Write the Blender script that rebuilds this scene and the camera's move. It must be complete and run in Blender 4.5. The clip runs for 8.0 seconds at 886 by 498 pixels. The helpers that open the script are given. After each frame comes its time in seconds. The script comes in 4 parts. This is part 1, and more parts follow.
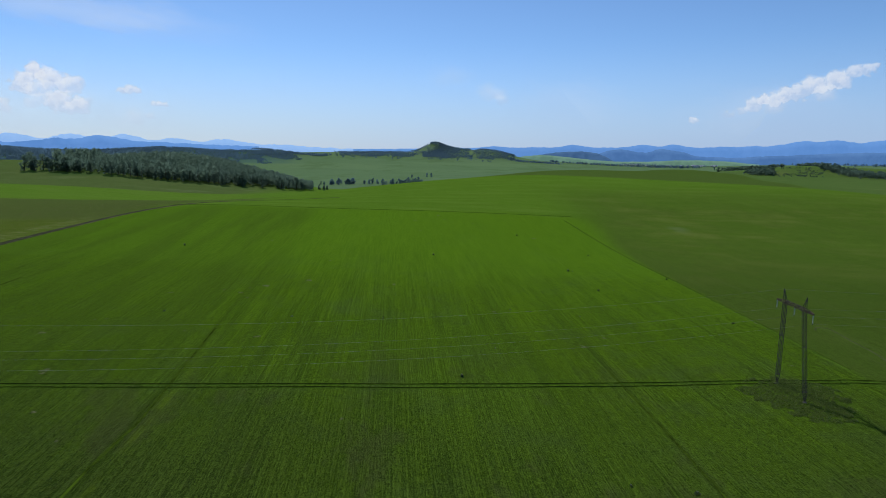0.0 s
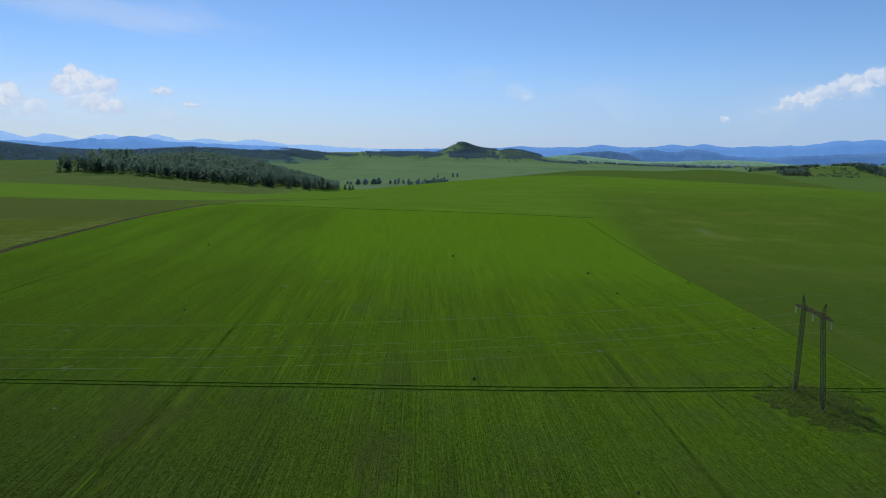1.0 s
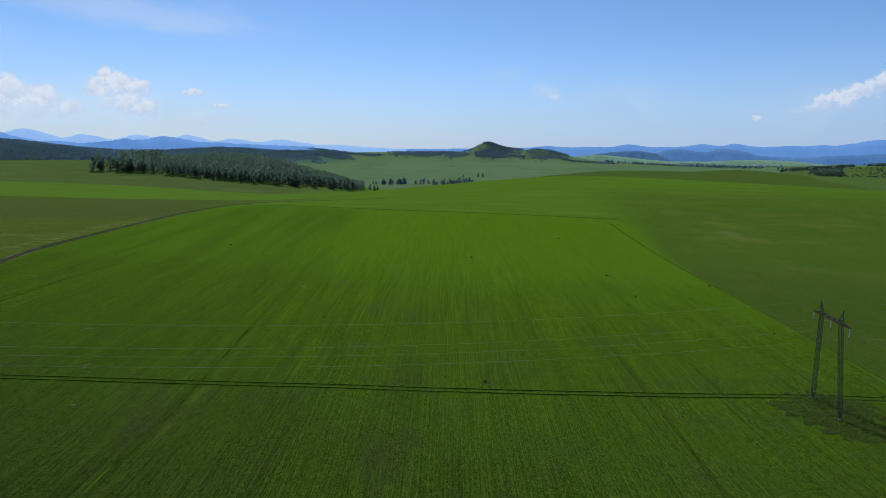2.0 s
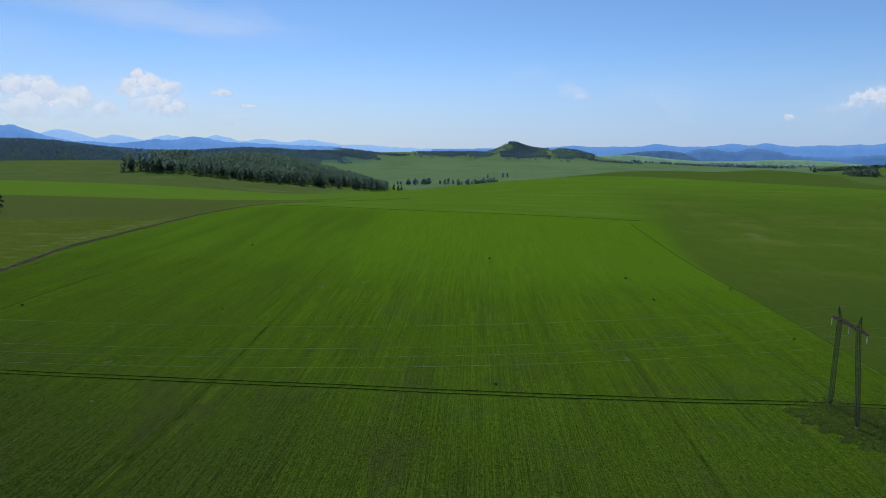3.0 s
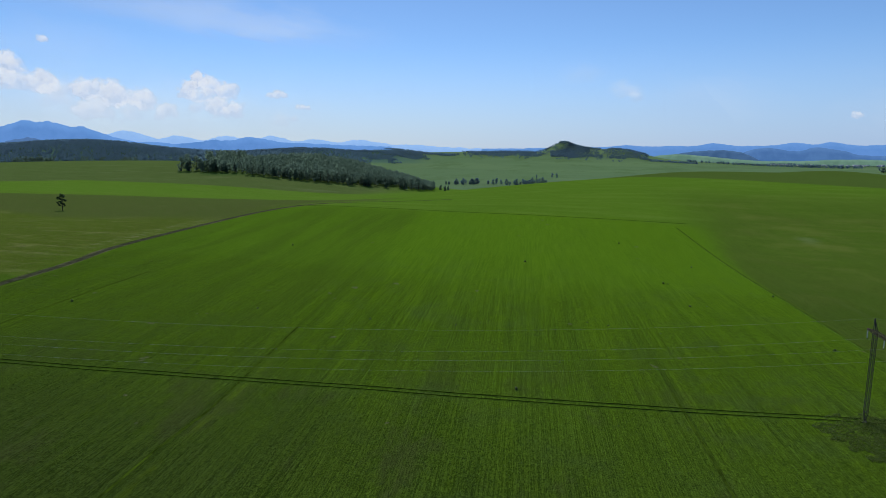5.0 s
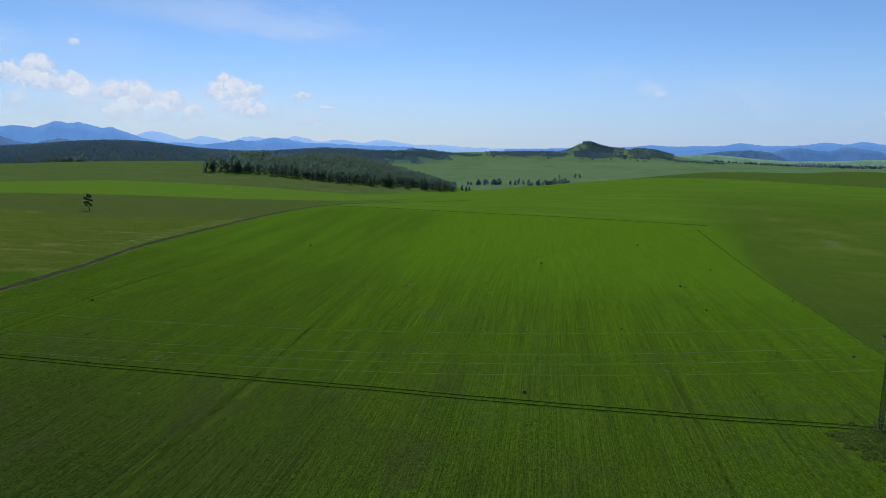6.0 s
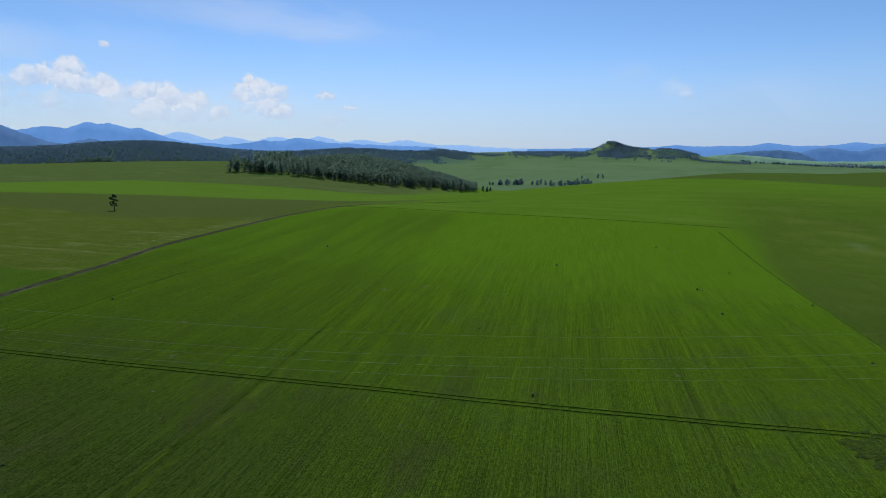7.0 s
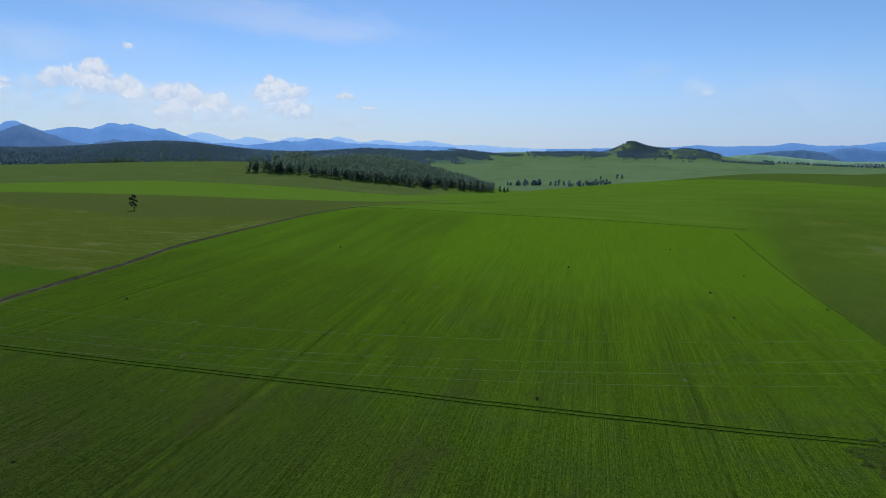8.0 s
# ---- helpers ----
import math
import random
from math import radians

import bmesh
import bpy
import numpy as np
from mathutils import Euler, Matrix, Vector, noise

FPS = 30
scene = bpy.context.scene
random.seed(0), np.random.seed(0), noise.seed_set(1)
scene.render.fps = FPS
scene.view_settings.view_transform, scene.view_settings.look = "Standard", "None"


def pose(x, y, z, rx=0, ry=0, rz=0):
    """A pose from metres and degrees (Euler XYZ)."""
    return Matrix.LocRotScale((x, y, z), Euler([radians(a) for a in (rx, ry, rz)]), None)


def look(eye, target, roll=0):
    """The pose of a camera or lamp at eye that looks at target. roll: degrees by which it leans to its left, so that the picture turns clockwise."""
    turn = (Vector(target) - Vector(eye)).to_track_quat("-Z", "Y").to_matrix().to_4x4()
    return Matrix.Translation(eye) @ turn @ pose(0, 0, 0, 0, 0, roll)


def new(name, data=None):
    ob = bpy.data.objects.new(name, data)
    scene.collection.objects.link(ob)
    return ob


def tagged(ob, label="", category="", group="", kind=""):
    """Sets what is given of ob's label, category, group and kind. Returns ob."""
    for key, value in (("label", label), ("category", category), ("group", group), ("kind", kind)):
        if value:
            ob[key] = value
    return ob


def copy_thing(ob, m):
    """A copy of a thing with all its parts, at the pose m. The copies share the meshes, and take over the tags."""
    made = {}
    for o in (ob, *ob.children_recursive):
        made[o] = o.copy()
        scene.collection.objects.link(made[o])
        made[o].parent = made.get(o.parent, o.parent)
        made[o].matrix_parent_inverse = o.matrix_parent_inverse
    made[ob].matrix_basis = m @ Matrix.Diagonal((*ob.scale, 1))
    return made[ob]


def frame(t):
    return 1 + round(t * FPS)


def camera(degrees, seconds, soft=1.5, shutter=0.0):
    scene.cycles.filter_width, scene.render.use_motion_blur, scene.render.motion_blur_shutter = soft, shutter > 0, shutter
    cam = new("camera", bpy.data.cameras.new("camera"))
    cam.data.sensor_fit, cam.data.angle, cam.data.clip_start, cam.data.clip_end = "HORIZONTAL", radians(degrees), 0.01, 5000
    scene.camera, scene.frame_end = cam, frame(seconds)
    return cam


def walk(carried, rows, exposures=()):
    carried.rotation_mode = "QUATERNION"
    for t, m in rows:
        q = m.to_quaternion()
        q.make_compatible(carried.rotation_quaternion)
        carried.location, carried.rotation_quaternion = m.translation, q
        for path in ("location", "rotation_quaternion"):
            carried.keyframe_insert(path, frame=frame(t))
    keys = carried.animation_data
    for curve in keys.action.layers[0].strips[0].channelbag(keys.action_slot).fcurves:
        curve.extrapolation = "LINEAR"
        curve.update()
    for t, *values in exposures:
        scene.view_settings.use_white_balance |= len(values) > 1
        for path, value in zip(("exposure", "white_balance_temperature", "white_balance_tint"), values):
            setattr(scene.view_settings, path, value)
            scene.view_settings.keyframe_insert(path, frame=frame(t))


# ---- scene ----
EXPOSURE, KELVIN = -0.3, 6050.0
cam = camera(70.25, 8.0, soft=0.9)
# seconds, eye x, y, z, yaw, pitch, roll
PATH = [
    (0.0, 0.00, 0.00, 54.00, 0.000, -8.622, -0.002),
    (0.5, 1.66, -0.12, 54.39, 1.252, -8.627, -0.022),
    (1.0, 3.26, -0.22, 54.68, 2.435, -8.634, -0.045),
    (1.5, 4.94, -0.33, 55.05, 3.642, -8.639, -0.061),
    (3.0, 9.83, -0.49, 56.05, 7.133, -8.662, -0.116),
    (3.5, 11.42, -0.50, 56.36, 8.306, -8.663, -0.134),
    (4.0, 13.11, -0.42, 56.67, 9.453, -8.666, -0.161),
    (4.5, 14.73, -0.40, 57.01, 10.611, -8.681, -0.181),
    (6.0, 19.61, 0.13, 57.88, 13.792, -8.661, -0.205),
    (6.5, 21.20, 0.29, 58.21, 14.877, -8.658, -0.221),
    (7.0, 22.79, 0.43, 58.55, 15.852, -8.654, -0.232),
    (7.5, 24.38, 0.62, 58.84, 16.756, -8.651, -0.245),
    (8.0, 26.08, 0.87, 59.29, 17.569, -8.646, -0.244),
]
walk(cam, [(t, pose(x, y, z, 90 + pitch, 0, yaw) @ pose(0, 0, 0, 0, 0, roll)) for t, x, y, z, yaw, pitch, roll in PATH], exposures=((0.0, EXPOSURE, KELVIN, 10.0), (8.0, EXPOSURE, KELVIN, 10.0)))

# ---- light ----
SUN_BEARING, SUN_HEIGHT = -26.5, 50.0
world = bpy.data.worlds.new("sky")
scene.world = world
world.use_nodes = True
sky_tree = world.node_tree
sky = sky_tree.nodes.new("ShaderNodeTexSky")
sky.sky_type, sky.sun_disc = "NISHITA", False
sky.sun_elevation, sky.sun_rotation = radians(SUN_HEIGHT), radians(SUN_BEARING % 360)
sky.altitude, sky.air_density, sky.dust_density, sky.ozone_density = 300, 0.75, 0.2, 4.2
background = sky_tree.nodes["Background"]
background.inputs["Strength"].default_value = 0.131
cool = sky_tree.nodes.new("ShaderNodeMix")
cool.data_type, cool.blend_type = "RGBA", "MULTIPLY"
cool.inputs[0].default_value, cool.inputs[7].default_value = 1.0, (0.91, 1.0, 1.045, 1.0)
sky_tree.links.new(sky.outputs[0], cool.inputs[6])
sky_tree.links.new(cool.outputs[2], background.inputs["Color"])

sun_data = bpy.data.lights.new("sun", "SUN")
sun_data.energy, sun_data.angle, sun_data.color = 4.5, radians(0.5), (1.0, 0.95, 0.88)
sun = new("sun", sun_data)
sun_way = Vector((math.sin(radians(SUN_BEARING)) * math.cos(radians(SUN_HEIGHT)),
                  math.cos(radians(SUN_BEARING)) * math.cos(radians(SUN_HEIGHT)), math.sin(radians(SUN_HEIGHT))))
sun.matrix_world = look(sun_way * 300, (0, 0, 0))

# ---- relief of the land ----
BEARINGS = [-60, -50, -40, -30, -20, -10, 0, 10, 20, 30, 40]
NEAR_DISTANCES = [0, 60, 130, 230, 360, 500, 660, 840, 1020]
NEAR_LAND = [
    [-1.0, -1.0, -1.0, -1.0, -1.0, -1.0, -1.0, -1.0, -1.0, -1.0, -1.0],
    [4.9, 3.4, 2.1, 1.0, 0.4, 0.1, -0.3, -0.9, -1.4, -1.5, -1.3],
    [8.9, 7.7, 6.3, 5.0, 3.8, 2.9, 2.1, 1.2, 0.8, 1.3, 0.8],
    [13.9, 13.2, 12.2, 10.3, 8.3, 6.8, 5.5, 4.2, 3.4, 1.2, -0.8],
    [17.5, 16.8, 16.3, 15.1, 15.1, 13.8, 11.3, 7.5, 2.9, -0.4, -2.9],
    [21.0, 19.0, 16.6, 18.1, 17.9, 16.3, 16.0, 13.1, 6.9, 3.0, -0.8],
    [26.5, 24.9, 19.5, 12.1, 7.9, 11.1, 17.5, 19.0, 16.3, 12.9, 6.3],
    [31.3, 27.9, 20.1, 10.3, 1.0, 4.3, 18.2, 22.0, 20.2, 16.3, 9.0],
    [35.5, 31.5, 23.1, 19.1, 7.6, -5.6, 11.9, 23.8, 20.5, 11.1, 4.9],
]
FAR_DISTANCES = [1220, 1450, 1750, 2100, 2600, 3150, 3650, 4050, 4500]
FAR_LAND = [
    [40.1, 38.0, 32.7, 37.9, 28.5, -12.7, -0.7, 21.8, 19.5, 4.0, 3.0],
    [42.3, 43.9, 41.7, 38.9, 10.9, -25.7, -18.4, 2.3, 21.2, -2.8, 0.3],
    [35.2, 39.0, 40.5, 26.7, -13.5, -35.6, -30.7, -17.0, -2.4, -4.5, -2.5],
    [9.7, 6.2, 8.0, 2.5, -24.8, -29.3, -25.5, -23.7, -14.2, -3.3, -2.7],
    [8.7, 1.1, 2.2, -3.3, -15.5, -15.8, -19.7, -19.1, -13.7, -12.3, -9.5],
    [78.2, 75.8, 83.2, 50.5, 25.4, 11.3, -1.6, -14.8, -19.3, -23.8, -16.3],
    [99.2, 95.3, 103.1, 73.7, 54.2, 41.7, 24.8, -8.9, -31.5, -24.5, -18.1],
    [84.7, 74.8, 75.6, 64.6, 56.1, 62.4, 51.3, -4.3, -28.9, -21.2, -17.1],
    [63.6, 46.3, 45.1, 45.7, 44.5, 58.2, 48.0, -7.9, -20.2, -15.9, -15.3],
]
# single rises: x, y, radius, height
RISES = [(945, 1690, 105, 17), (-63, 4010, 80, 46), (30, 4010, 130, 26), (290, 3960, 170, 36), (1130, 1880, 300, 17), (330, 4050, 500, 10),
         (-2100, 2550, 380, 22), (-2605, 2185, 420, -12), (-1852, 2851, 350, -22), (-1378, 3326, 280, 24), (-992, 3460, 200, 26), (-1190, 3400, 120, -8),
         (-1207, 1125, 420, -10), (-1455, 1221, 380, 7), (-508, 1197, 105, 6.3), (-388, 1449, 120, -7.4),
         (-96, 1973, 160, 7), (-219, 976, 80, -4.5), (-138, 940, 75, 3.9), (-960, 1403, 340, 5.2), (379, 1348, 110, -4), (-624, 918, 90, -2.6)]
DISTANCES = np.array(NEAR_DISTANCES + FAR_DISTANCES, float)
LAND = np.array(NEAR_LAND + FAR_LAND, float)


def glide(p0, p1, p2, p3, u):
    return p1 + 0.5 * u * (p2 - p0 + u * (2 * p0 - 5 * p1 + 4 * p2 - p3 + u * (3 * (p1 - p2) + p3 - p0)))


def land(x, y):
    """Height of the ground, for numbers or arrays."""
    x, y = np.asarray(x, float), np.asarray(y, float)
    d = np.clip(np.hypot(x, y), 0, DISTANCES[-1] - 0.01)
    b = np.clip((np.degrees(np.arctan2(x, y)) + 60) / 10, 0, 9.999)
    j = np.interp(d, DISTANCES, np.arange(len(DISTANCES)))
    i, k = b.astype(int), np.minimum(j.astype(int), len(DISTANCES) - 2)
    u, v = b - i, j - k

    def at(row, column):
        return LAND[np.clip(row, 0, len(DISTANCES) - 1), np.clip(column, 0, len(BEARINGS) - 1)]

    z = glide(*[glide(*[at(k + m, i + n) for n in (-1, 0, 1, 2)], u) for m in (-1, 0, 1, 2)], v)
    # behind the camera the two outer bearings flow into each other
    back = np.clip((np.abs(np.degrees(np.arctan2(x, y))) - 70) / 110, 0, 1)
    z = z * (1 - back) + back * 2.0
    for rx, ry, r, h in RISES:
        z = z + h * np.exp(-((x - rx) ** 2 + (y - ry) ** 2) / r ** 2)
    return z


def on_land(x, y):
    return float(land(x, y))


def polar(bearing, distance):
    a = radians(bearing)
    return distance * math.sin(a), distance * math.cos(a)


# ---- materials ----
class Mat:
    """A node material, written as sums."""

    def __init__(self, name, roughness=0.85, specular=0.2):
        self.m = bpy.data.materials.new(name)
        self.m.use_nodes = True
        self.t = self.m.node_tree
        self.b = self.t.nodes["Principled BSDF"]
        self.b.inputs["Roughness"].default_value = roughness
        self.b.inputs["Specular IOR Level"].default_value = specular

    def put(self, socket, value):
        if isinstance(value, bpy.types.NodeSocket):
            self.t.links.new(value, socket)
        elif isinstance(value, tuple) and len(value) == 3 and socket.type == "RGBA":
            socket.default_value = (*value, 1.0)
        else:
            socket.default_value = value

    def math(self, op, a, b=0.0, clamp=False):
        n = self.t.nodes.new("ShaderNodeMath")
        n.operation, n.use_clamp = op, clamp
        self.put(n.inputs[0], a)
        self.put(n.inputs[1], b)
        return n.outputs[0]

    def add(self, a, b):
        return self.math("ADD", a, b)

    def mul(self, a, b):
        return self.math("MULTIPLY", a, b)

    def step(self, v, lo, hi, to_lo=0.0, to_hi=1.0):
        n = self.t.nodes.new("ShaderNodeMapRange")
        n.interpolation_type = "SMOOTHSTEP"
        for s, x in zip(n.inputs, (v, lo, hi, to_lo, to_hi)):
            self.put(s, x)
        return n.outputs[0]

    def where(self):
        return self.t.nodes.new("ShaderNodeTexCoord").outputs["Object"]

    def split(self, v):
        n = self.t.nodes.new("ShaderNodeSeparateXYZ")
        self.put(n.inputs[0], v)
        return n.outputs

    def join(self, x, y, z=0.0):
        n = self.t.nodes.new("ShaderNodeCombineXYZ")
        for s, a in zip(n.inputs, (x, y, z)):
            self.put(s, a)
        return n.outputs[0]

    def noise(self, v, scale, detail=4.0, rough=0.55, twist=0.0):
        n = self.t.nodes.new("ShaderNodeTexNoise")
        self.put(n.inputs["Vector"], v)
        for key, x in (("Scale", scale), ("Detail", detail), ("Roughness", rough), ("Distortion", twist)):
            n.inputs[key].default_value = x
        return n.outputs["Fac"]

    def mix(self, f, a, b, kind="MIX"):
        n = self.t.nodes.new("ShaderNodeMix")
        n.data_type, n.blend_type = "RGBA", kind
        self.put(n.inputs[0], f)
        self.put(n.inputs[6], a)
        self.put(n.inputs[7], b)
        return n.outputs[2]

    def chance(self):
        return self.t.nodes.new("ShaderNodeObjectInfo").outputs["Random"]

    def island(self):
        return self.t.nodes.new("ShaderNodeNewGeometry").outputs["Random Per Island"]

    def colour(self, c):
        self.put(self.b.inputs["Base Color"], c)

    def bump(self, h, strength, distance):
        n = self.t.nodes.new("ShaderNodeBump")
        n.inputs["Strength"].default_value, n.inputs["Distance"].default_value = strength, distance
        self.put(n.inputs["Height"], h)
        self.t.links.new(n.outputs[0], self.b.inputs["Normal"])


def make_ground():
    g = Mat("field_ground", 0.95, 0.0)
    p = g.where()
    x, y, z = g.split(p)
    wob = g.add(g.noise(p, 0.02, 3), -0.5)
    fine = g.add(g.noise(p, 0.25, 3), -0.5)
    jit = g.add(g.mul(wob, 10.0), g.mul(fine, 2.0))
    u = g.add(x, g.mul(y, 0.075))           # across the drilled rows
    rows = g.noise(g.join(g.mul(u, 1.5), g.mul(y, 0.03)), 1.0, 3, 0.6)
    drill = g.noise(g.join(g.mul(u, 4.2), g.mul(y, 0.45)), 1.0, 3, 0.7)
    streak = g.noise(g.join(g.mul(u, 0.23), g.mul(y, 0.008)), 1.0, 4, 0.6)
    band = g.noise(g.join(g.mul(u, 0.085), g.mul(y, 0.006)), 1.0, 2, 0.5)
    broad = g.noise(p, 0.011, 3, 0.5)
    patch = g.noise(p, 0.05, 5, 0.6)
    mottle = g.noise(p, 0.35, 4, 0.65)
    tuft = g.noise(p, 1.3, 4, 0.75)
    speck = g.noise(p, 4.2, 3, 0.75)
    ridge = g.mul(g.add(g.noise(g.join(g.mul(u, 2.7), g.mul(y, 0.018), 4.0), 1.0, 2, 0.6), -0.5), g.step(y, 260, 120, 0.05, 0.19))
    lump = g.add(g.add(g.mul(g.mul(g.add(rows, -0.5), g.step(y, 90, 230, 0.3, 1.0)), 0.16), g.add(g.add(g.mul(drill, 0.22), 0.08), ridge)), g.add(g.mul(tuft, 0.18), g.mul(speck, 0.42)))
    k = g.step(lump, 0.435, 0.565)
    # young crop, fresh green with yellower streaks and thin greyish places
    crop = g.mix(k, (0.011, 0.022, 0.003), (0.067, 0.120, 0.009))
    crop = g.mix(g.step(streak, 0.46, 0.66, 0, 0.5), crop, g.mix(k, (0.022, 0.044, 0.002), (0.090, 0.148, 0.006)))
    crop = g.mix(g.step(band, 0.45, 0.64, 0, 0.6), crop, g.mix(k, (0.024, 0.048, 0.002), (0.078, 0.132, 0.006)))
    crop = g.mix(g.step(patch, 0.48, 0.70, 0, 0.5), crop, g.mix(k, (0.018, 0.028, 0.012), (0.056, 0.080, 0.024)))
    crop = g.mix(g.step(broad, 0.42, 0.66, 0, 0.6), crop, g.mix(k, (0.021, 0.042, 0.003), (0.076, 0.136, 0.009)))
    crop = g.mix(g.step(mottle, 0.55, 0.72, 0, 0.25), crop, (0.030, 0.044, 0.010))
    # soil tone and painted shade towards the near end and sides, middle painted brighter
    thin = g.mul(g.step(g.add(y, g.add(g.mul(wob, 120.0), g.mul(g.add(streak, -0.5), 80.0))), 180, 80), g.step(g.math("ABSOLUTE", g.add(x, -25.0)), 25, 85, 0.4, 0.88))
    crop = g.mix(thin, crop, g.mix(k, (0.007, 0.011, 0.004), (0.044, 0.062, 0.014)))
    earth = g.mul(g.step(g.noise(g.join(g.mul(u, 0.07), g.mul(y, 0.03), 3.0), 1.0, 4, 0.65), 0.50, 0.66, 0, 0.65), g.step(y, 190, 110))
    crop = g.mix(earth, crop, g.mix(k, (0.018, 0.018, 0.009), (0.046, 0.050, 0.020)))
    mid_bright = g.mul(g.step(g.add(y, g.add(g.mul(wob, 90.0), g.mul(g.add(streak, -0.5), 90.0))), 150, 320), 0.75)
    crop = g.mix(mid_bright, crop, g.mix(k, (0.042, 0.092, 0.003), (0.094, 0.178, 0.008)))
    lush = g.mul(g.mul(g.step(g.math("ABSOLUTE", g.add(g.add(u, -87.0), g.mul(wob, 22.0))), 17, 4), g.step(g.add(patch, g.mul(streak, 0.6)), 0.66, 0.86)), g.step(y, 130, 200, 0, 0.35))
    crop = g.mix(lush, crop, g.mix(k, (0.034, 0.072, 0.002), (0.084, 0.152, 0.006)))
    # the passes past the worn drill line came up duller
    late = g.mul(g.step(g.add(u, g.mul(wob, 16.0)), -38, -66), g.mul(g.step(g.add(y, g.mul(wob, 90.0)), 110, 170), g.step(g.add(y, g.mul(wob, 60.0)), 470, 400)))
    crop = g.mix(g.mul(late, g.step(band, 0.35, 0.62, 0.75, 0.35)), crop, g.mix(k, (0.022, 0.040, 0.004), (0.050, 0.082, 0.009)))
    bare = g.mul(g.step(g.noise(p, 0.19, 2, 0.4), 0.74, 0.77), g.step(speck, 0.4, 0.55))
    crop = g.mix(bare, crop, (0.11, 0.10, 0.06))
    # worn drill line with a thin yellow strip beside it
    lane = g.add(g.add(u, g.step(y, 115, 235, 49.3, 52.2)), g.mul(fine, 1.6))
    open_lane = g.mul(g.step(g.math("ABSOLUTE", lane), 1.15, 0.25), g.step(y, 300, 110, 0.0, 0.65))
    crop = g.mix(open_lane, crop, (0.013, 0.022, 0.004))
    beside = g.mul(g.step(g.math("ABSOLUTE", g.add(lane, -2.2)), 1.2, 0.2), g.step(g.add(patch, g.mul(y, -0.0012)), 0.2, 0.5))
    crop = g.mix(g.mul(g.mul(beside, g.step(g.noise(p, 0.06, 3, 0.6), 0.48, 0.64)), 0.6), crop, (0.074, 0.112, 0.008))
    lane = g.add(g.math("SUBTRACT", u, g.step(y, 120, 260, 51.9, 50.3)), g.mul(fine, 1.0))
    open_lane = g.mul(g.step(g.math("ABSOLUTE", lane), 0.8, 0.2), g.step(y, 230, 110, 0.10, 0.7))
    crop = g.mix(open_lane, crop, (0.013, 0.020, 0.005))
    # next strip of crop past the cross line
    long = g.noise(g.join(g.mul(x, 0.012), g.mul(y, 0.055), 7.0), 1.0, 5, 0.65)
    next_crop = g.mix(k, (0.041, 0.078, 0.006), (0.084, 0.150, 0.014))
    next_crop = g.mix(g.step(patch, 0.45, 0.7, 0, 0.5), next_crop, (0.056, 0.100, 0.011))
    next_crop = g.mix(g.step(long, 0.48, 0.62, 0, 0.6), next_crop, (0.088, 0.138, 0.018))
    next_crop = g.mix(g.step(long, 0.46, 0.34, 0, 0.6), next_crop, (0.046, 0.090, 0.009))
    c = g.mix(g.step(g.add(y, g.mul(jit, 3.0)), 425, 452), crop, next_crop)
    # duller crop past the long border
    lanes = g.noise(g.join(g.mul(u, 0.02), g.mul(y, 0.05)), 1.0, 4, 0.6)
    dull = g.mix(k, (0.028, 0.046, 0.007), (0.064, 0.096, 0.015))
    dull = g.mix(g.step(lanes, 0.45, 0.65, 0, 0.6), dull, (0.053, 0.084, 0.011))
    dull = g.mix(g.step(band, 0.48, 0.64, 0, 0.5), dull, (0.058, 0.078, 0.015))
    dull = g.mix(g.step(streak, 0.50, 0.62, 0, 0.6), dull, (0.040, 0.064, 0.010))
    dull = g.mix(g.mul(g.step(g.noise(p, 0.016, 5, 0.65), 0.47, 0.62), g.step(long, 0.4, 0.6, 0.3, 0.9)), dull, (0.080, 0.092, 0.020))
    dull = g.mix(g.step(g.noise(p, 0.022, 6, 0.7), 0.48, 0.66, 0, 0.5), dull, g.mix(k, (0.028, 0.036, 0.008), (0.066, 0.082, 0.019)))
    dull = g.mix(g.step(long, 0.48, 0.36, 0, 0.5), dull, (0.038, 0.064, 0.008))
    dull = g.mix(g.step(g.add(y, g.mul(wob, 60.0)), 380, 210, 0, 0.8), dull, g.mix(k, (0.011, 0.019, 0.004), (0.050, 0.070, 0.014)))
    dull = g.mix(g.mul(g.step(streak, 0.52, 0.60), g.step(y, 330, 230, 0, 0.45)), dull, (0.046, 0.058, 0.016))
    pale_x, pale_y = g.mul(g.add(x, -155.0), 0.10), g.mul(g.add(y, -412.0), 0.045)
    pale = g.add(g.math("SQRT", g.add(g.mul(pale_x, pale_x), g.mul(pale_y, pale_y))), g.mul(g.add(patch, -0.5), 2.0))
    dull = g.mix(g.step(pale, 1.0, 0.2, 0, 0.45), dull, (0.110, 0.125, 0.060))
    side = g.mul(g.step(g.add(u, g.add(g.mul(fine, 3.0), g.mul(wob, g.step(y, 250, 600, 0, 40)))), 111, g.step(y, 250, 620, 113.5, 190)), g.step(g.add(y, g.mul(jit, 6.0)), 760, 480))
    c = g.mix(side, c, dull)
    # old meadow on the far side of the dirt road
    dy = g.add(y, -335.0)
    bend = g.add(0.0008, g.mul(g.step(dy, -5, 5), 0.0007))
    road = g.add(g.add(-196.0, g.mul(g.mul(dy, dy), bend)), g.mul(fine, 1.5))
    west = g.mul(g.step(g.math("SUBTRACT", road, x), -0.5, 1.5), g.mul(g.step(y, 60, 70), g.step(g.add(x, g.mul(wob, 50.0)), -150, -215)))
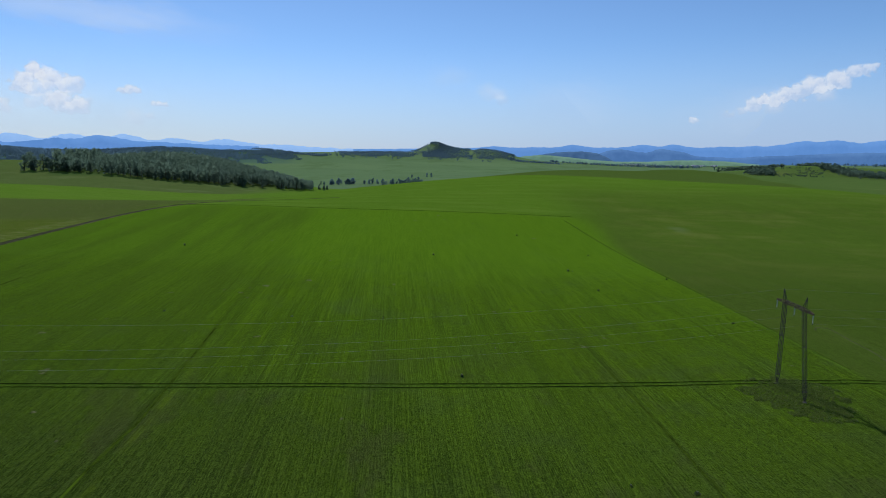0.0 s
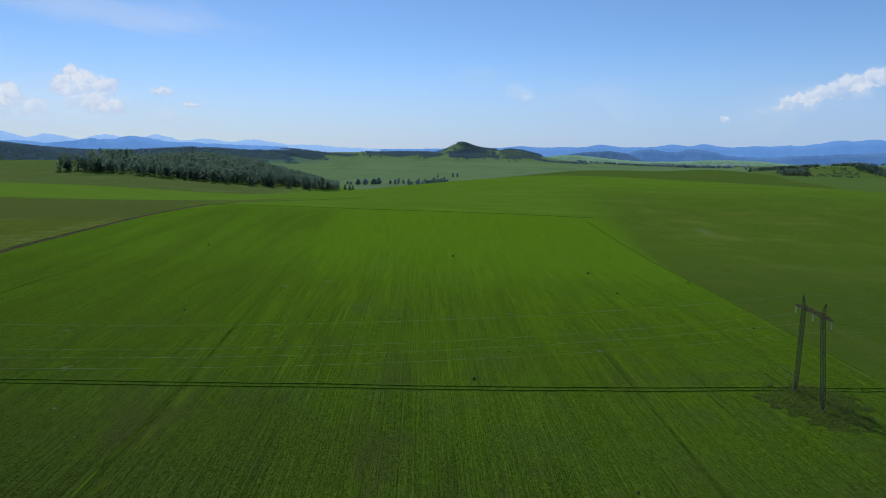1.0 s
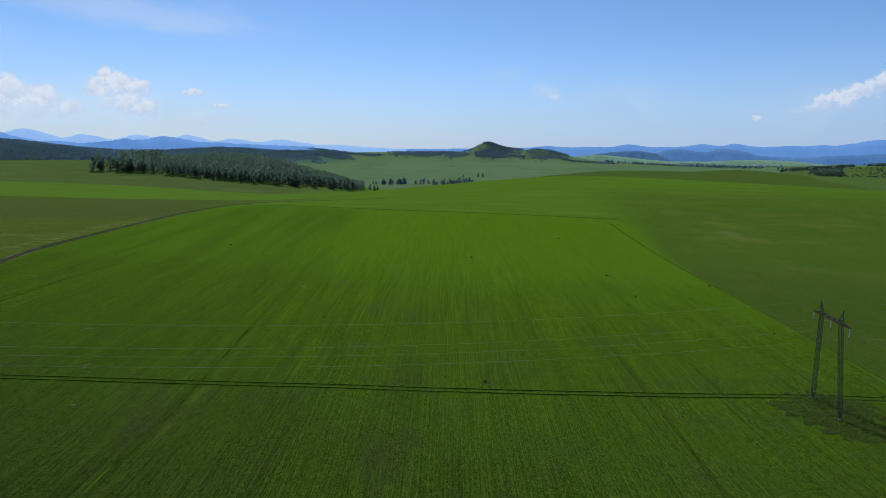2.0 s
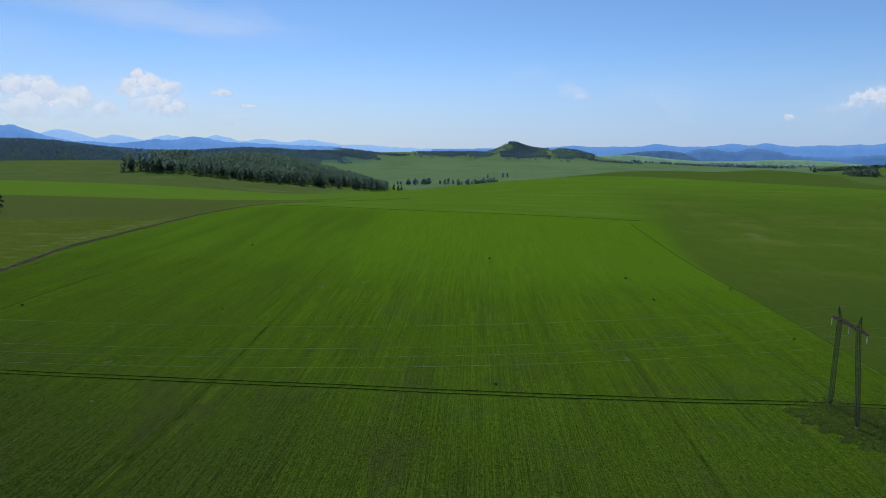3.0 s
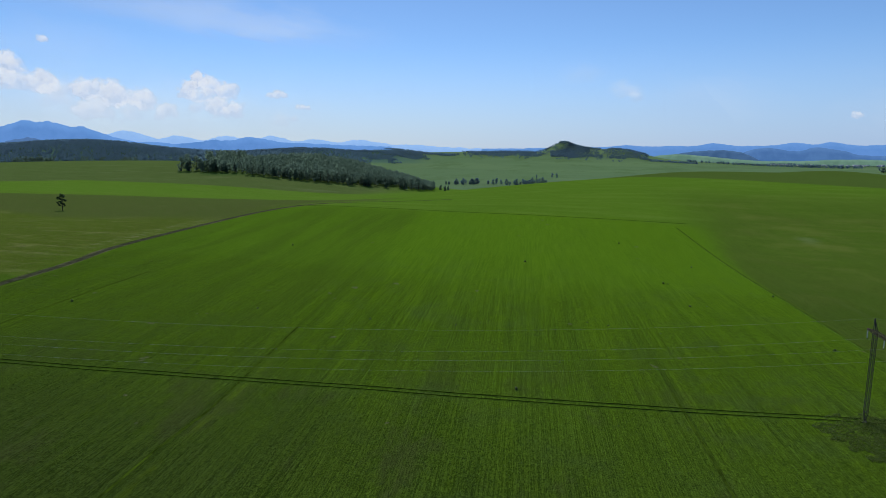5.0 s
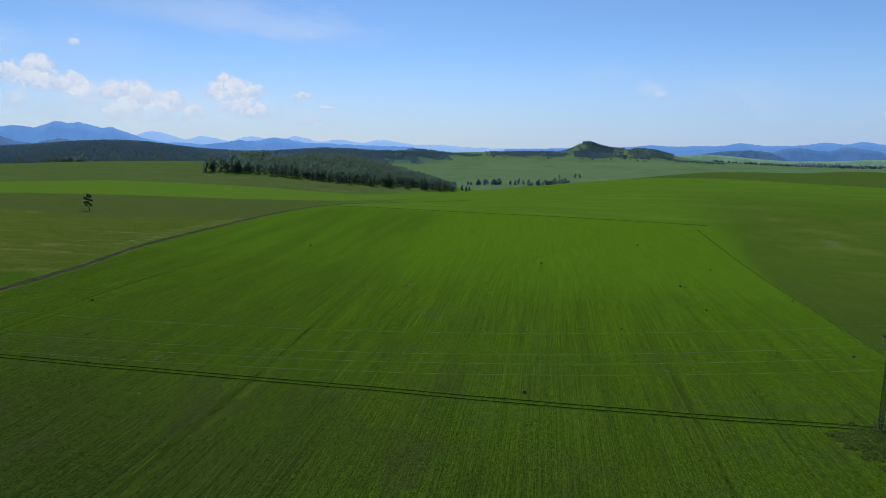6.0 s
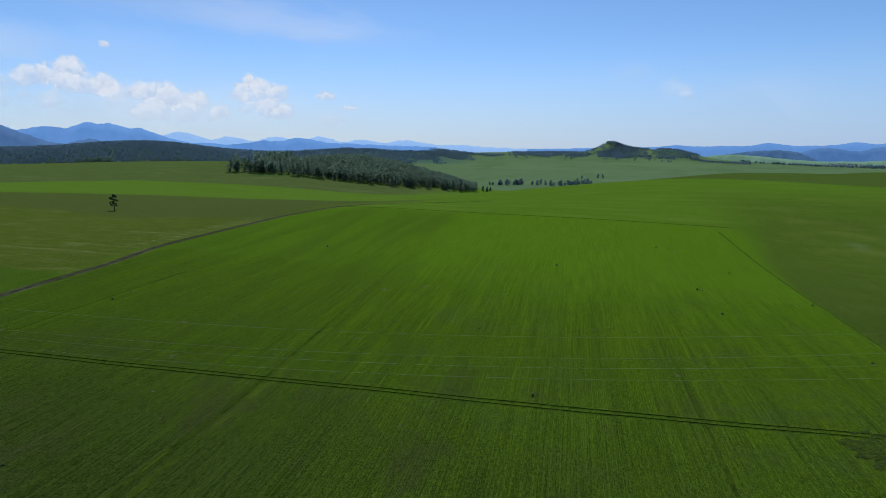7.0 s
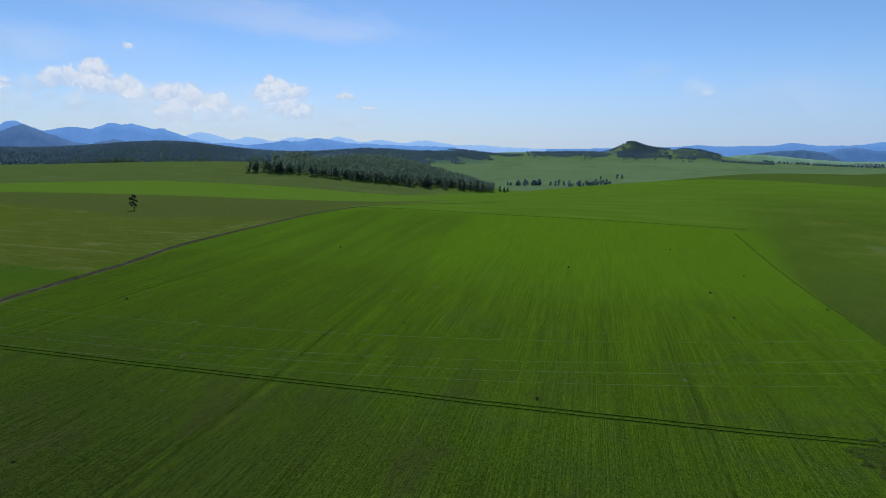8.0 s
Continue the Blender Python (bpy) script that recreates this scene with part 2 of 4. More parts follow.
    dry = g.noise(g.join(g.mul(x, 0.02), g.mul(y, 0.10)), 1.0, 5, 0.65)
    grain = g.noise(g.join(g.mul(x, 0.05), g.mul(y, 0.22), 2.0), 1.0, 5, 0.7)
    meadow = g.mix(k, (0.032, 0.036, 0.013), (0.076, 0.079, 0.029))
    meadow = g.mix(g.step(patch, 0.45, 0.7, 0, 0.5), meadow, (0.056, 0.054, 0.022))
    meadow = g.mix(g.step(grain, 0.5, 0.7, 0, 0.4), meadow, (0.050, 0.062, 0.014))
    front = g.step(g.add(y, g.add(g.mul(wob, 50.0), g.mul(x, 0.05))), 358, 328)
    weedy = g.mix(k, (0.030, 0.040, 0.007), (0.084, 0.098, 0.018))
    weedy = g.mix(g.step(grain, 0.48, 0.64, 0, 0.65), weedy, (0.100, 0.102, 0.028))
    weedy = g.mix(g.step(dry, 0.54, 0.72, 0, 0.7), weedy, (0.165, 0.155, 0.065))
    weedy = g.mix(g.step(g.noise(p, 0.09, 5, 0.7), 0.5, 0.68, 0, 0.5), weedy, (0.050, 0.056, 0.012))
    weedy = g.mix(g.step(mottle, 0.48, 0.62, 0, 0.3), weedy, (0.036, 0.048, 0.009))
    meadow = g.mix(front, meadow, weedy)
    by_road = g.mul(g.step(g.math("ABSOLUTE", g.add(g.math("SUBTRACT", road, x), -9.0)), 9, 3), g.mul(g.step(y, 225, 265), g.step(y, 385, 345)))
    meadow = g.mix(g.mul(by_road, g.step(g.noise(g.join(g.mul(x, 0.16), g.mul(y, 0.5)), 1.0, 4, 0.65), 0.50, 0.66, 0, 0.75)), meadow, (0.18, 0.17, 0.09))
    low = g.step(g.add(y, g.mul(fine, 3.0)), 187, 190)
    meadow = g.mix(low, g.mix(k, (0.018, 0.036, 0.006), (0.050, 0.086, 0.012)), meadow)
    a1 = g.add(g.add(g.mul(g.add(x, 531.0), -0.62), g.mul(g.add(y, -432.0), 0.785)), g.mul(jit, 0.5))
    a2 = g.add(g.add(g.mul(g.add(x, 405.0), -0.228), g.mul(g.add(y, -810.0), 0.974)), g.mul(jit, 0.5))
    a2 = g.math("MAXIMUM", a2, g.mul(g.add(x, 650.0), -0.5))
    strip = g.mix(k, (0.044, 0.084, 0.008), (0.098, 0.168, 0.020))
    strip = g.mix(g.step(long, 0.46, 0.62, 0, 0.6), strip, (0.086, 0.132, 0.022))
    strip = g.mix(g.step(grain, 0.55, 0.7, 0, 0.5), strip, (0.050, 0.094, 0.012))
    grass = g.mix(g.noise(p, 0.03, 5, 0.6), (0.032, 0.042, 0.017), (0.084, 0.097, 0.039))
    grass = g.mix(g.step(g.noise(p, 0.14, 5, 0.7), 0.48, 0.64, 0, 0.5), grass, (0.042, 0.054, 0.021))
    grass = g.mix(g.step(g.noise(g.join(g.mul(x, 0.01), g.mul(y, 0.04)), 1.0, 5, 0.65), 0.55, 0.68, 0, 0.5), grass, (0.105, 0.118, 0.058))
    meadow = g.mix(g.step(a1, -1, 2), meadow, strip)
    c = g.mix(west, c, meadow)
    # grassland past the strip; wide valley and hill slopes, air haze in their colour
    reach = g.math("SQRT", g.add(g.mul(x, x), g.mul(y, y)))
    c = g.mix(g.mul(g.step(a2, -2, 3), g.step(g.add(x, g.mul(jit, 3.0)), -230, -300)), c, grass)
    hazed_grass = g.mix(g.noise(p, 0.004, 6, 0.6), (0.070, 0.108, 0.064), (0.100, 0.140, 0.086))
    hazed_grass = g.mix(g.step(g.noise(g.join(g.mul(x, 0.0012), g.mul(y, 0.0024)), 1.0, 4), 0.5, 0.62, 0, 0.5), hazed_grass, (0.112, 0.156, 0.086))
    hazed_grass = g.mix(g.step(g.noise(g.join(g.mul(x, 0.006), g.mul(y, 0.003), 5.0), 1.0, 6, 0.7), 0.50, 0.62, 0, 0.75), hazed_grass, (0.062, 0.092, 0.054))
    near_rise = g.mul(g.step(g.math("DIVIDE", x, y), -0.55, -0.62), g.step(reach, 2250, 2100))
    c = g.mix(g.mul(g.step(g.add(reach, g.mul(wob, 80.0)), 1330, 1420), g.math("SUBTRACT", 1.0, near_rise)), c, hazed_grass)
    # litter under the wooded hills, with shade and blue haze put into its colour
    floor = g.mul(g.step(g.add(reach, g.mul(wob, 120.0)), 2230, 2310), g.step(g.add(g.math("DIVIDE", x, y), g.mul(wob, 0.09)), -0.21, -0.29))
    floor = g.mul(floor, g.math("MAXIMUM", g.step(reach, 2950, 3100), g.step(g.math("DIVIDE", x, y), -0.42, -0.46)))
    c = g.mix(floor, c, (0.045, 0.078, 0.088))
    litter = g.mul(g.mul(g.step(g.add(reach, g.mul(fine, 20.0)), 1062, 1085), g.step(reach, 1590, 1550)), g.mul(g.step(g.math("DIVIDE", x, y), -0.63, -0.61), g.step(g.math("DIVIDE", x, y), -0.215, -0.235)))
    c = g.mix(litter, c, (0.035, 0.050, 0.022))
    # bare brownish rise past the crop
    edge = g.add(g.add(g.mul(g.add(x, -75.0), 0.671), g.mul(g.add(y, -982.0), 0.742)), g.mul(jit, 0.4))
    flank = g.add(g.add(x, -398.0), g.mul(g.add(y, -690.0), -0.36))
    past = g.mul(g.mul(g.step(edge, -2, 3), g.step(flank, -4, 6)), g.step(reach, 2700, 2350))
    pasture = g.mix(g.noise(p, 0.02, 6, 0.65), (0.040, 0.064, 0.020), (0.072, 0.098, 0.034))
    pasture = g.mix(g.step(g.noise(p, 0.006, 4, 0.6), 0.55, 0.68, 0, 0.6), pasture, (0.100, 0.108, 0.040))
    c = g.mix(past, c, pasture)
    knoll = g.mul(g.mul(g.step(edge, -2, 3), g.step(flank, 4, -4)), g.mul(g.step(reach, 1760, 1700), g.step(x, 40, 70)))
    c = g.mix(knoll, c, g.mix(g.noise(p, 0.06, 5, 0.6), (0.033, 0.046, 0.013), (0.054, 0.068, 0.019)))
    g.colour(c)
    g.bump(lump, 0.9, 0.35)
    g.b.inputs["Sheen Weight"].default_value = 0.24
    g.b.inputs["Sheen Roughness"].default_value = 0.5
    g.b.inputs["Sheen Tint"].default_value = (0.415, 0.72, 0.04, 1)
    return g.m


def make_plain(name, low, high, scale=2.0, roughness=0.85, bump=0.0, random_part=0.0, island=0.0, gloss=0.0):
    g = Mat(name, roughness, gloss)
    f = g.noise(g.where(), scale, 5, 0.6)
    f = g.step(f, 0.3, 0.7)
    if random_part:
        f = g.add(g.mul(f, 1 - random_part), g.mul(g.chance(), random_part))
    if island:
        f = g.add(g.mul(f, 1 - island), g.mul(g.island(), island))
    g.colour(g.mix(f, low, high))
    if bump:
        g.bump(g.noise(g.where(), scale * 3, 4, 0.6), 0.6, bump)
    return g.m


def make_leaves(name, low, high, through_light=0.6, island=0.7, tree=0.0):
    g = Mat(name, 0.7, 0.06)
    f = g.add(g.mul(g.island(), island), g.mul(g.chance(), 1 - island))
    if tree:
        f = g.add(g.mul(f, 0.5), g.mul(g.step(g.noise(g.where(), tree, 2, 0.6), 0.36, 0.64), 0.5))
    c = g.mix(f, low, high)
    g.colour(c)
    thin = g.t.nodes.new("ShaderNodeBsdfTranslucent")
    g.put(thin.inputs["Color"], c)
    both = g.t.nodes.new("ShaderNodeMixShader")
    both.inputs[0].default_value = through_light
    g.t.links.new(g.b.outputs[0], both.inputs[1])
    g.t.links.new(thin.outputs[0], both.inputs[2])
    g.t.links.new(both.outputs[0], g.t.nodes["Material Output"].inputs["Surface"])
    return g.m


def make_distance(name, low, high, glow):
    """Far ridge, a backdrop: dull forest slopes, air haze put into colour and glow."""
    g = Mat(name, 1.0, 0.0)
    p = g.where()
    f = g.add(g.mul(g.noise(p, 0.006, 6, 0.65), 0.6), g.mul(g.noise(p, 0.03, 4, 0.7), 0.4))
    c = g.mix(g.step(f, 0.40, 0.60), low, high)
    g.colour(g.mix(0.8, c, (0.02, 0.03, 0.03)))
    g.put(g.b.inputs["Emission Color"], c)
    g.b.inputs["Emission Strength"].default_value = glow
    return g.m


def make_cloud(name, puffs, stretch=1.0):
    """Backdrop cloud: a heap of round puffs, each (across, up, radius, cover), with ragged edges; sunlit white tops and
    shaded undersides painted into its glow.
    """
    g = Mat(name, 1.0, 0.0)
    p = g.where()
    x, y, z = g.split(p)
    size = sum(q[2] for q in puffs) / len(puffs)
    seed = 0.7 * len(puffs) + puffs[0][0]

    def warp(at, scale, amount):
        n = g.t.nodes.new("ShaderNodeTexNoise")
        g.put(n.inputs["Vector"], at)
        n.inputs["Scale"].default_value, n.inputs["Detail"].default_value, n.inputs["Roughness"].default_value = scale, 3.0, 0.55
        n2 = g.t.nodes.new("ShaderNodeVectorMath")
        n2.operation = "MULTIPLY_ADD"
        g.t.links.new(n.outputs["Color"], n2.inputs[0])
        n2.inputs[1].default_value, n2.inputs[2].default_value = (amount, amount, 0), (-amount / 2, -amount / 2, 0)
        return n2.outputs[0]

    def moved(a, b):
        n = g.t.nodes.new("ShaderNodeVectorMath")
        g.t.links.new(a, n.inputs[0])
        g.t.links.new(b, n.inputs[1])
        return n.outputs[0]

    v = g.join(g.mul(x, 1.0 / stretch), g.add(y, g.mul(x, 0.16 * (stretch > 1))), seed)
    bent = moved(g.join(x, y), warp(v, 0.7 / size, 1.3 * size))
    bent = moved(bent, warp(v, 2.4 / size, 0.8 * size))
    bx, by, bz = g.split(bent)
    wisps = g.mul(g.add(g.noise(v, 1.3 / size, 5, 0.62), -0.5), 0.7)
    cover, crest = 0.0, 0.0
    for cx, cy, r, w in puffs:
        dx, dy = g.mul(g.add(bx, -cx), 1.0 / (r * stretch)), g.mul(g.add(by, -cy), 1.0 / r)
        low = g.mul(dy, g.step(dy, -0.5, 0.1, 1.9, 1.0))
        away = g.math("SQRT", g.add(g.mul(dx, dx), g.mul(low, low)))
        f = g.add(g.math("SUBTRACT", 1.15, away), wisps)
        cover = g.math("MAXIMUM", g.step(f, 0.0, 0.45 if w > 0.6 else 1.1, 0, w), cover)
        crest = g.math("MAXIMUM", g.mul(g.step(f, 0.0, 0.3), g.step(g.add(dy, g.mul(dx, -0.2)), -0.25, 0.8)), crest)
    shade = g.add(g.mul(crest, 0.75), g.mul(g.step(g.noise(v, 1.7 / size, 3, 0.55), 0.38, 0.64), 0.3))
    cover = g.mul(cover, g.step(shade, 0.0, 0.55, 0.7, 0.95))
    glow = g.t.nodes.new("ShaderNodeEmission")
    g.put(glow.inputs["Color"], g.mix(shade, (0.66, 0.735, 0.885), (0.95, 0.96, 0.98)))
    glow.inputs["Strength"].default_value = 1.02
    clear = g.t.nodes.new("ShaderNodeBsdfTransparent")
    both = g.t.nodes.new("ShaderNodeMixShader")
    g.put(both.inputs[0], cover)
    g.t.links.new(clear.outputs[0], both.inputs[1])
    g.t.links.new(glow.outputs[0], both.inputs[2])
    g.t.links.new(both.outputs[0], g.t.nodes["Material Output"].inputs["Surface"])
    return g.m


GROUND = make_ground()
PRESSED = make_plain("pressed_crop", (0.008, 0.014, 0.003), (0.020, 0.034, 0.005), 0.3)
LIP = make_plain("crop_edge", (0.030, 0.062, 0.005), (0.072, 0.130, 0.012), 0.7)
DRILL = make_plain("thin_crop", (0.020, 0.036, 0.004), (0.054, 0.094, 0.008), 0.12)
WORN = make_plain("worn_crop", (0.020, 0.034, 0.004), (0.058, 0.098, 0.008), 0.22)
CROSSED = make_plain("crossed_crop", (0.036, 0.072, 0.006), (0.068, 0.122, 0.011), 0.1)
FADED = make_plain("faded_crop", (0.042, 0.060, 0.014), (0.080, 0.100, 0.034), 0.5)
ROAD = make_plain("road_dirt", (0.026, 0.029, 0.015), (0.056, 0.060, 0.034), 0.5, bump=0.04)
VERGE = make_plain("dry_verge", (0.030, 0.046, 0.010), (0.105, 0.105, 0.050), 0.07)
STEEL = make_plain("weathered_steel", (0.022, 0.022, 0.020), (0.075, 0.072, 0.064), 1.2, 0.7, 0.01, gloss=0.12)
RUST = make_plain("rusty_steel", (0.030, 0.024, 0.020), (0.100, 0.070, 0.052), 1.5, 0.8, 0.01, gloss=0.1)
GLASS = make_plain("insulator_glass", (0.30, 0.36, 0.35), (0.46, 0.51, 0.50), 3.0, 0.15, gloss=0.5)
WALLS = make_plain("house_walls", (0.45, 0.46, 0.48), (0.75, 0.75, 0.76), 0.02)
ROOFS = make_plain("house_roofs", (0.16, 0.19, 0.25), (0.34, 0.35, 0.38), 0.02)
CONCRETE = make_plain("concrete", (0.06, 0.060, 0.052), (0.13, 0.125, 0.112), 3.0, 0.9, 0.02)
ALUMINIUM = make_plain("wire_aluminium", (0.20, 0.22, 0.21), (0.30, 0.32, 0.31), 2.0, 0.5, gloss=0.3)
BARK = make_plain("bark", (0.035, 0.028, 0.020), (0.10, 0.085, 0.065), 3.0, bump=0.03)
DARK = make_leaves("conifer_needles", (0.020, 0.040, 0.017), (0.054, 0.090, 0.034))
WEED = make_leaves("weed_leaves", (0.050, 0.080, 0.030), (0.13, 0.17, 0.07))
PALE = make_leaves("pale_flower_heads", (0.14, 0.17, 0.09), (0.30, 0.32, 0.22))
CROP = make_leaves("crop_leaves", (0.020, 0.040, 0.004), (0.098, 0.152, 0.022), 0.75, 1.0)
SCRUB = make_leaves("rough_grass", (0.064, 0.102, 0.018), (0.185, 0.240, 0.060))
STALKS = make_leaves("meadow_stalks", (0.110, 0.120, 0.036), (0.240, 0.230, 0.095), 0.9, 1.0)
# distance haze put into these two leaf colours: bluer and paler than foliage
WOODS = make_leaves("hazed_woods", (0.098, 0.168, 0.216), (0.122, 0.198, 0.246), 0.85, tree=0.05)
FOREST = make_leaves("hazed_forest_leaves", (0.086, 0.140, 0.104), (0.154, 0.222, 0.154), 0.85, tree=0.16)
# ridge colours already hold the blue air haze, paler with distance
RIDGE_NEAR = make_distance("hazed_wooded_ridge", (0.058, 0.122, 0.265), (0.074, 0.145, 0.295), 1.2)
RIDGE_DARK = make_distance("hazed_dark_hills", (0.046, 0.098, 0.195), (0.066, 0.130, 0.245), 1.15)
RIDGE_SOFT = make_distance("hazed_soft_hills", (0.072, 0.158, 0.345), (0.090, 0.186, 0.385), 1.15)
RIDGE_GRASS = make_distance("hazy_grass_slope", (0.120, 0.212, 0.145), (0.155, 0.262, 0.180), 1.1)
RIDGE_MID = make_distance("hazed_ridge", (0.112, 0.245, 0.525), (0.128, 0.265, 0.555), 1.2)
RIDGE_FAR = make_distance("hazed_pale_ridge", (0.27, 0.44, 0.72), (0.30, 0.47, 0.75), 1.2)


# ---- building helpers ----
def mesh_of(name, verts, faces, materials, slots=None, smooth=False):
    me = bpy.data.meshes.new(name)
    me.from_pydata([tuple(v) for v in verts], [], [tuple(f) for f in faces])
    for m in materials:
        me.materials.append(m)
    if slots is not None:
        me.polygons.foreach_set("material_index", np.asarray(slots, dtype=np.int32))
    if smooth:
        me.polygons.foreach_set("use_smooth", np.ones(len(me.polygons), dtype=bool))
    me.update()
    return me


def quad_mesh(name, verts, quads, material):
    """A mesh of four-cornered faces from arrays."""
    me = bpy.data.meshes.new(name)
    me.vertices.add(len(verts))
    me.vertices.foreach_set("co", np.asarray(verts, np.float32).ravel())
    me.loops.add(quads.size)
    me.loops.foreach_set("vertex_index", np.asarray(quads, np.int32).ravel())
    me.polygons.add(len(quads))
    me.polygons.foreach_set("loop_start", np.arange(0, quads.size, 4, dtype=np.int32))
    me.materials.append(material)
    me.update(calc_edges=True)
    return me


def part(name, me, parent, label=""):
    ob = new(name, me)
    ob.parent = parent
    return tagged(ob, label) if label else ob


def bar(verts, faces, a, b, w, d=None):
    """Adds a square bar from a to b to the lists."""
    a, b = Vector(a), Vector(b)
    way = (b - a).normalized()
    side = way.cross(Vector((0, 0, 1)) if abs(way.z) < 0.95 else Vector((1, 0, 0))).normalized()
    up = side.cross(way)
    n = len(verts)
    for p in (a, b):
        for s, t in ((-1, -1), (1, -1), (1, 1), (-1, 1)):
            verts.append(p + side * (s * w / 2) + up * (t * (d or w) / 2))
    faces += [(n, n + 3, n + 2, n + 1), (n + 4, n + 5, n + 6, n + 7)]
    faces += [(n + i, n + (i + 1) % 4, n + 4 + (i + 1) % 4, n + 4 + i) for i in range(4)]


def lathe(verts, faces, base, rings, n=8):
    """Adds a turned shape along z: rings of (height, radius)."""
    s = len(verts)
    for h, r in rings:
        for i in range(n):
            a = 2 * math.pi * i / n
            verts.append(Vector(base) + Vector((r * math.cos(a), r * math.sin(a), h)))
    for k in range(len(rings) - 1):
        for i in range(n):
            j = (i + 1) % n
            faces.append((s + k * n + i, s + k * n + j, s + (k + 1) * n + j, s + (k + 1) * n + i))
    faces.append(tuple(s + i for i in reversed(range(n))))
    faces.append(tuple(s + (len(rings) - 1) * n + i for i in range(n)))


def limb(verts, faces, pts, radii, n=6):
    """Adds a tapered bent tube through pts."""
    s = len(verts)
    for k, (p, r) in enumerate(zip(pts, radii)):
        p = Vector(p)
        way = (Vector(pts[min(k + 1, len(pts) - 1)]) - Vector(pts[max(k - 1, 0)])).normalized()
        side = way.cross(Vector((0.3, 1, 0.1))).normalized()
        up = side.cross(way)
        for i in range(n):
            a = 2 * math.pi * i / n
            verts.append(p + side * (r * math.cos(a)) + up * (r * math.sin(a)))
    for k in range(len(pts) - 1):
        for i in range(n):
            j = (i + 1) % n
            faces.append((s + k * n + i, s + k * n + j, s + (k + 1) * n + j, s + (k + 1) * n + i))


def smooth_line(points, step):
    """Points every step metres along a gliding line through the given ones, as arrays x, y."""
    p = np.array([points[0]] + list(points) + [points[-1]], float)
    out = []
    for k in range(1, len(p) - 2):
        n = max(2, int(np.hypot(*(p[k + 1] - p[k])) / step))
        for u in np.arange(n) / n:
            out.append(glide(p[k - 1], p[k], p[k + 1], p[k + 2], u))
    out.append(p[-2])
    return np.array(out)


def ribbon(name, line, profile, materials, slot_of, lift=0.02, wander=0.0, seed=1):
    """A strip laid over the land along a line: profile of (offset, height) across it."""
    rng = np.random.default_rng(seed)
    d = np.gradient(line, axis=0)
    d /= np.linalg.norm(d, axis=1)[:, None]
    side = np.stack([d[:, 1], -d[:, 0]], 1)
    verts, n = [], len(profile)
    drift = np.convolve(rng.normal(0, 1, len(line) + 24), np.ones(25) / 5, "valid") * wander
    for k, (o, h) in enumerate(profile):
        q = line + side * (o + drift[:, None])
        rough = rng.uniform(0.75, 1.25, len(q))
        verts.append(np.c_[q, land(q[:, 0], q[:, 1]) + lift + h * rough])
    verts = np.stack(verts, 1).reshape(-1, 3)
    faces, slots = [], []
    for i in range(len(line) - 1):
        for k in range(n - 1):
            faces.append((i * n + k, i * n + k + 1, (i + 1) * n + k + 1, (i + 1) * n + k))
            slots.append(slot_of[k])
    return mesh_of(name, verts, faces, materials, slots)


# ---- ground ----
def build_ground():
    front = np.arange(-62, 44.01, 0.3)
    rest = np.arange(50, 298, 6.0)
    bearing = np.radians(np.r_[front, rest])
    radius = np.r_[0.5, np.geomspace(4, 4750, 250)]
    a, r = np.meshgrid(bearing, radius)
    x, y = r * np.sin(a), r * np.cos(a)
    z = land(x, y)
    n, m = len(bearing), len(radius)
    verts = np.c_[x.ravel(), y.ravel(), z.ravel()]
    faces = [(k * n + i, (k + 1) * n + i, (k + 1) * n + (i + 1) % n, k * n + (i + 1) % n) for k in range(m - 1) for i in range(n)]
    faces.append(tuple(range(n)))
    ob = new("ground", mesh_of("ground", verts, faces, [GROUND], smooth=True))
    tagged(ob, "rolling green crop fields, olive meadow and haze-pale grass hills", "ground", kind="structure")


build_ground()

# field track with two wheel ruts, crossing under the pylon
TRACK = smooth_line([(-330, 84), (-230, 99.5), (-129, 116.6), (-98, 121.8), (-83, 124.7), (-57, 129.2), (-31, 132.9), (-9, 134.7), (10, 136.6), (29, 138.3), (47, 139.0), (64, 139.4), (78, 139.7), (92, 140.4), (112, 141.4), (260, 140), (400, 135)], 2.0)
RUT = [(-0.5, -0.03), (-0.34, 0.06), (-0.26, 0.07), (-0.19, 0.012), (0.19, 0.012), (0.26, 0.07), (0.34, 0.06), (0.5, -0.03)]
track = tagged(new("field_track"), "pair of dark wheel ruts pressed through the green crop", "track", kind="structure")
for n, off in enumerate((-0.95, 0.95)):
    d = np.gradient(TRACK, axis=0)
    d /= np.linalg.norm(d, axis=1)[:, None]
    line = TRACK + np.stack([d[:, 1], -d[:, 0]], 1) * off
    part("wheel_rut", ribbon("wheel_rut", line, RUT, [LIP, PRESSED], (0, 0, 1, 1, 1, 0, 0), 0.02, 0.02, 5 + n), track)

# drill lines that stay open between the crop rows
GAP = [(-0.34, -0.03), (-0.2, 0.035), (-0.15, 0.012), (0.15, 0.012), (0.2, 0.035), (0.34, -0.03)]
for n, line in enumerate(([(44.9, 40), (44.9, 93), (44.3, 99), (43.1, 118), (41.1, 139), (40.2, 148)],
                          [(-52.8, 40), (-56.3, 86), (-56.9, 95), (-57.1, 102), (-57.2, 113), (-59.0, 130), (-62.4, 161), (-63.2, 170)],
                          [(-135.4, 95), (-140, 160), (-144.1, 212)])):
    tagged(new("tramline", ribbon("tramline", smooth_line(line, 2.0), GAP, [DRILL, WORN], (0, 1, 1, 1, 0), 0.02, 0.10, 11 + n)),
           "narrow dark drill line left open in the green crop", "track", "drill lines", kind="structure")
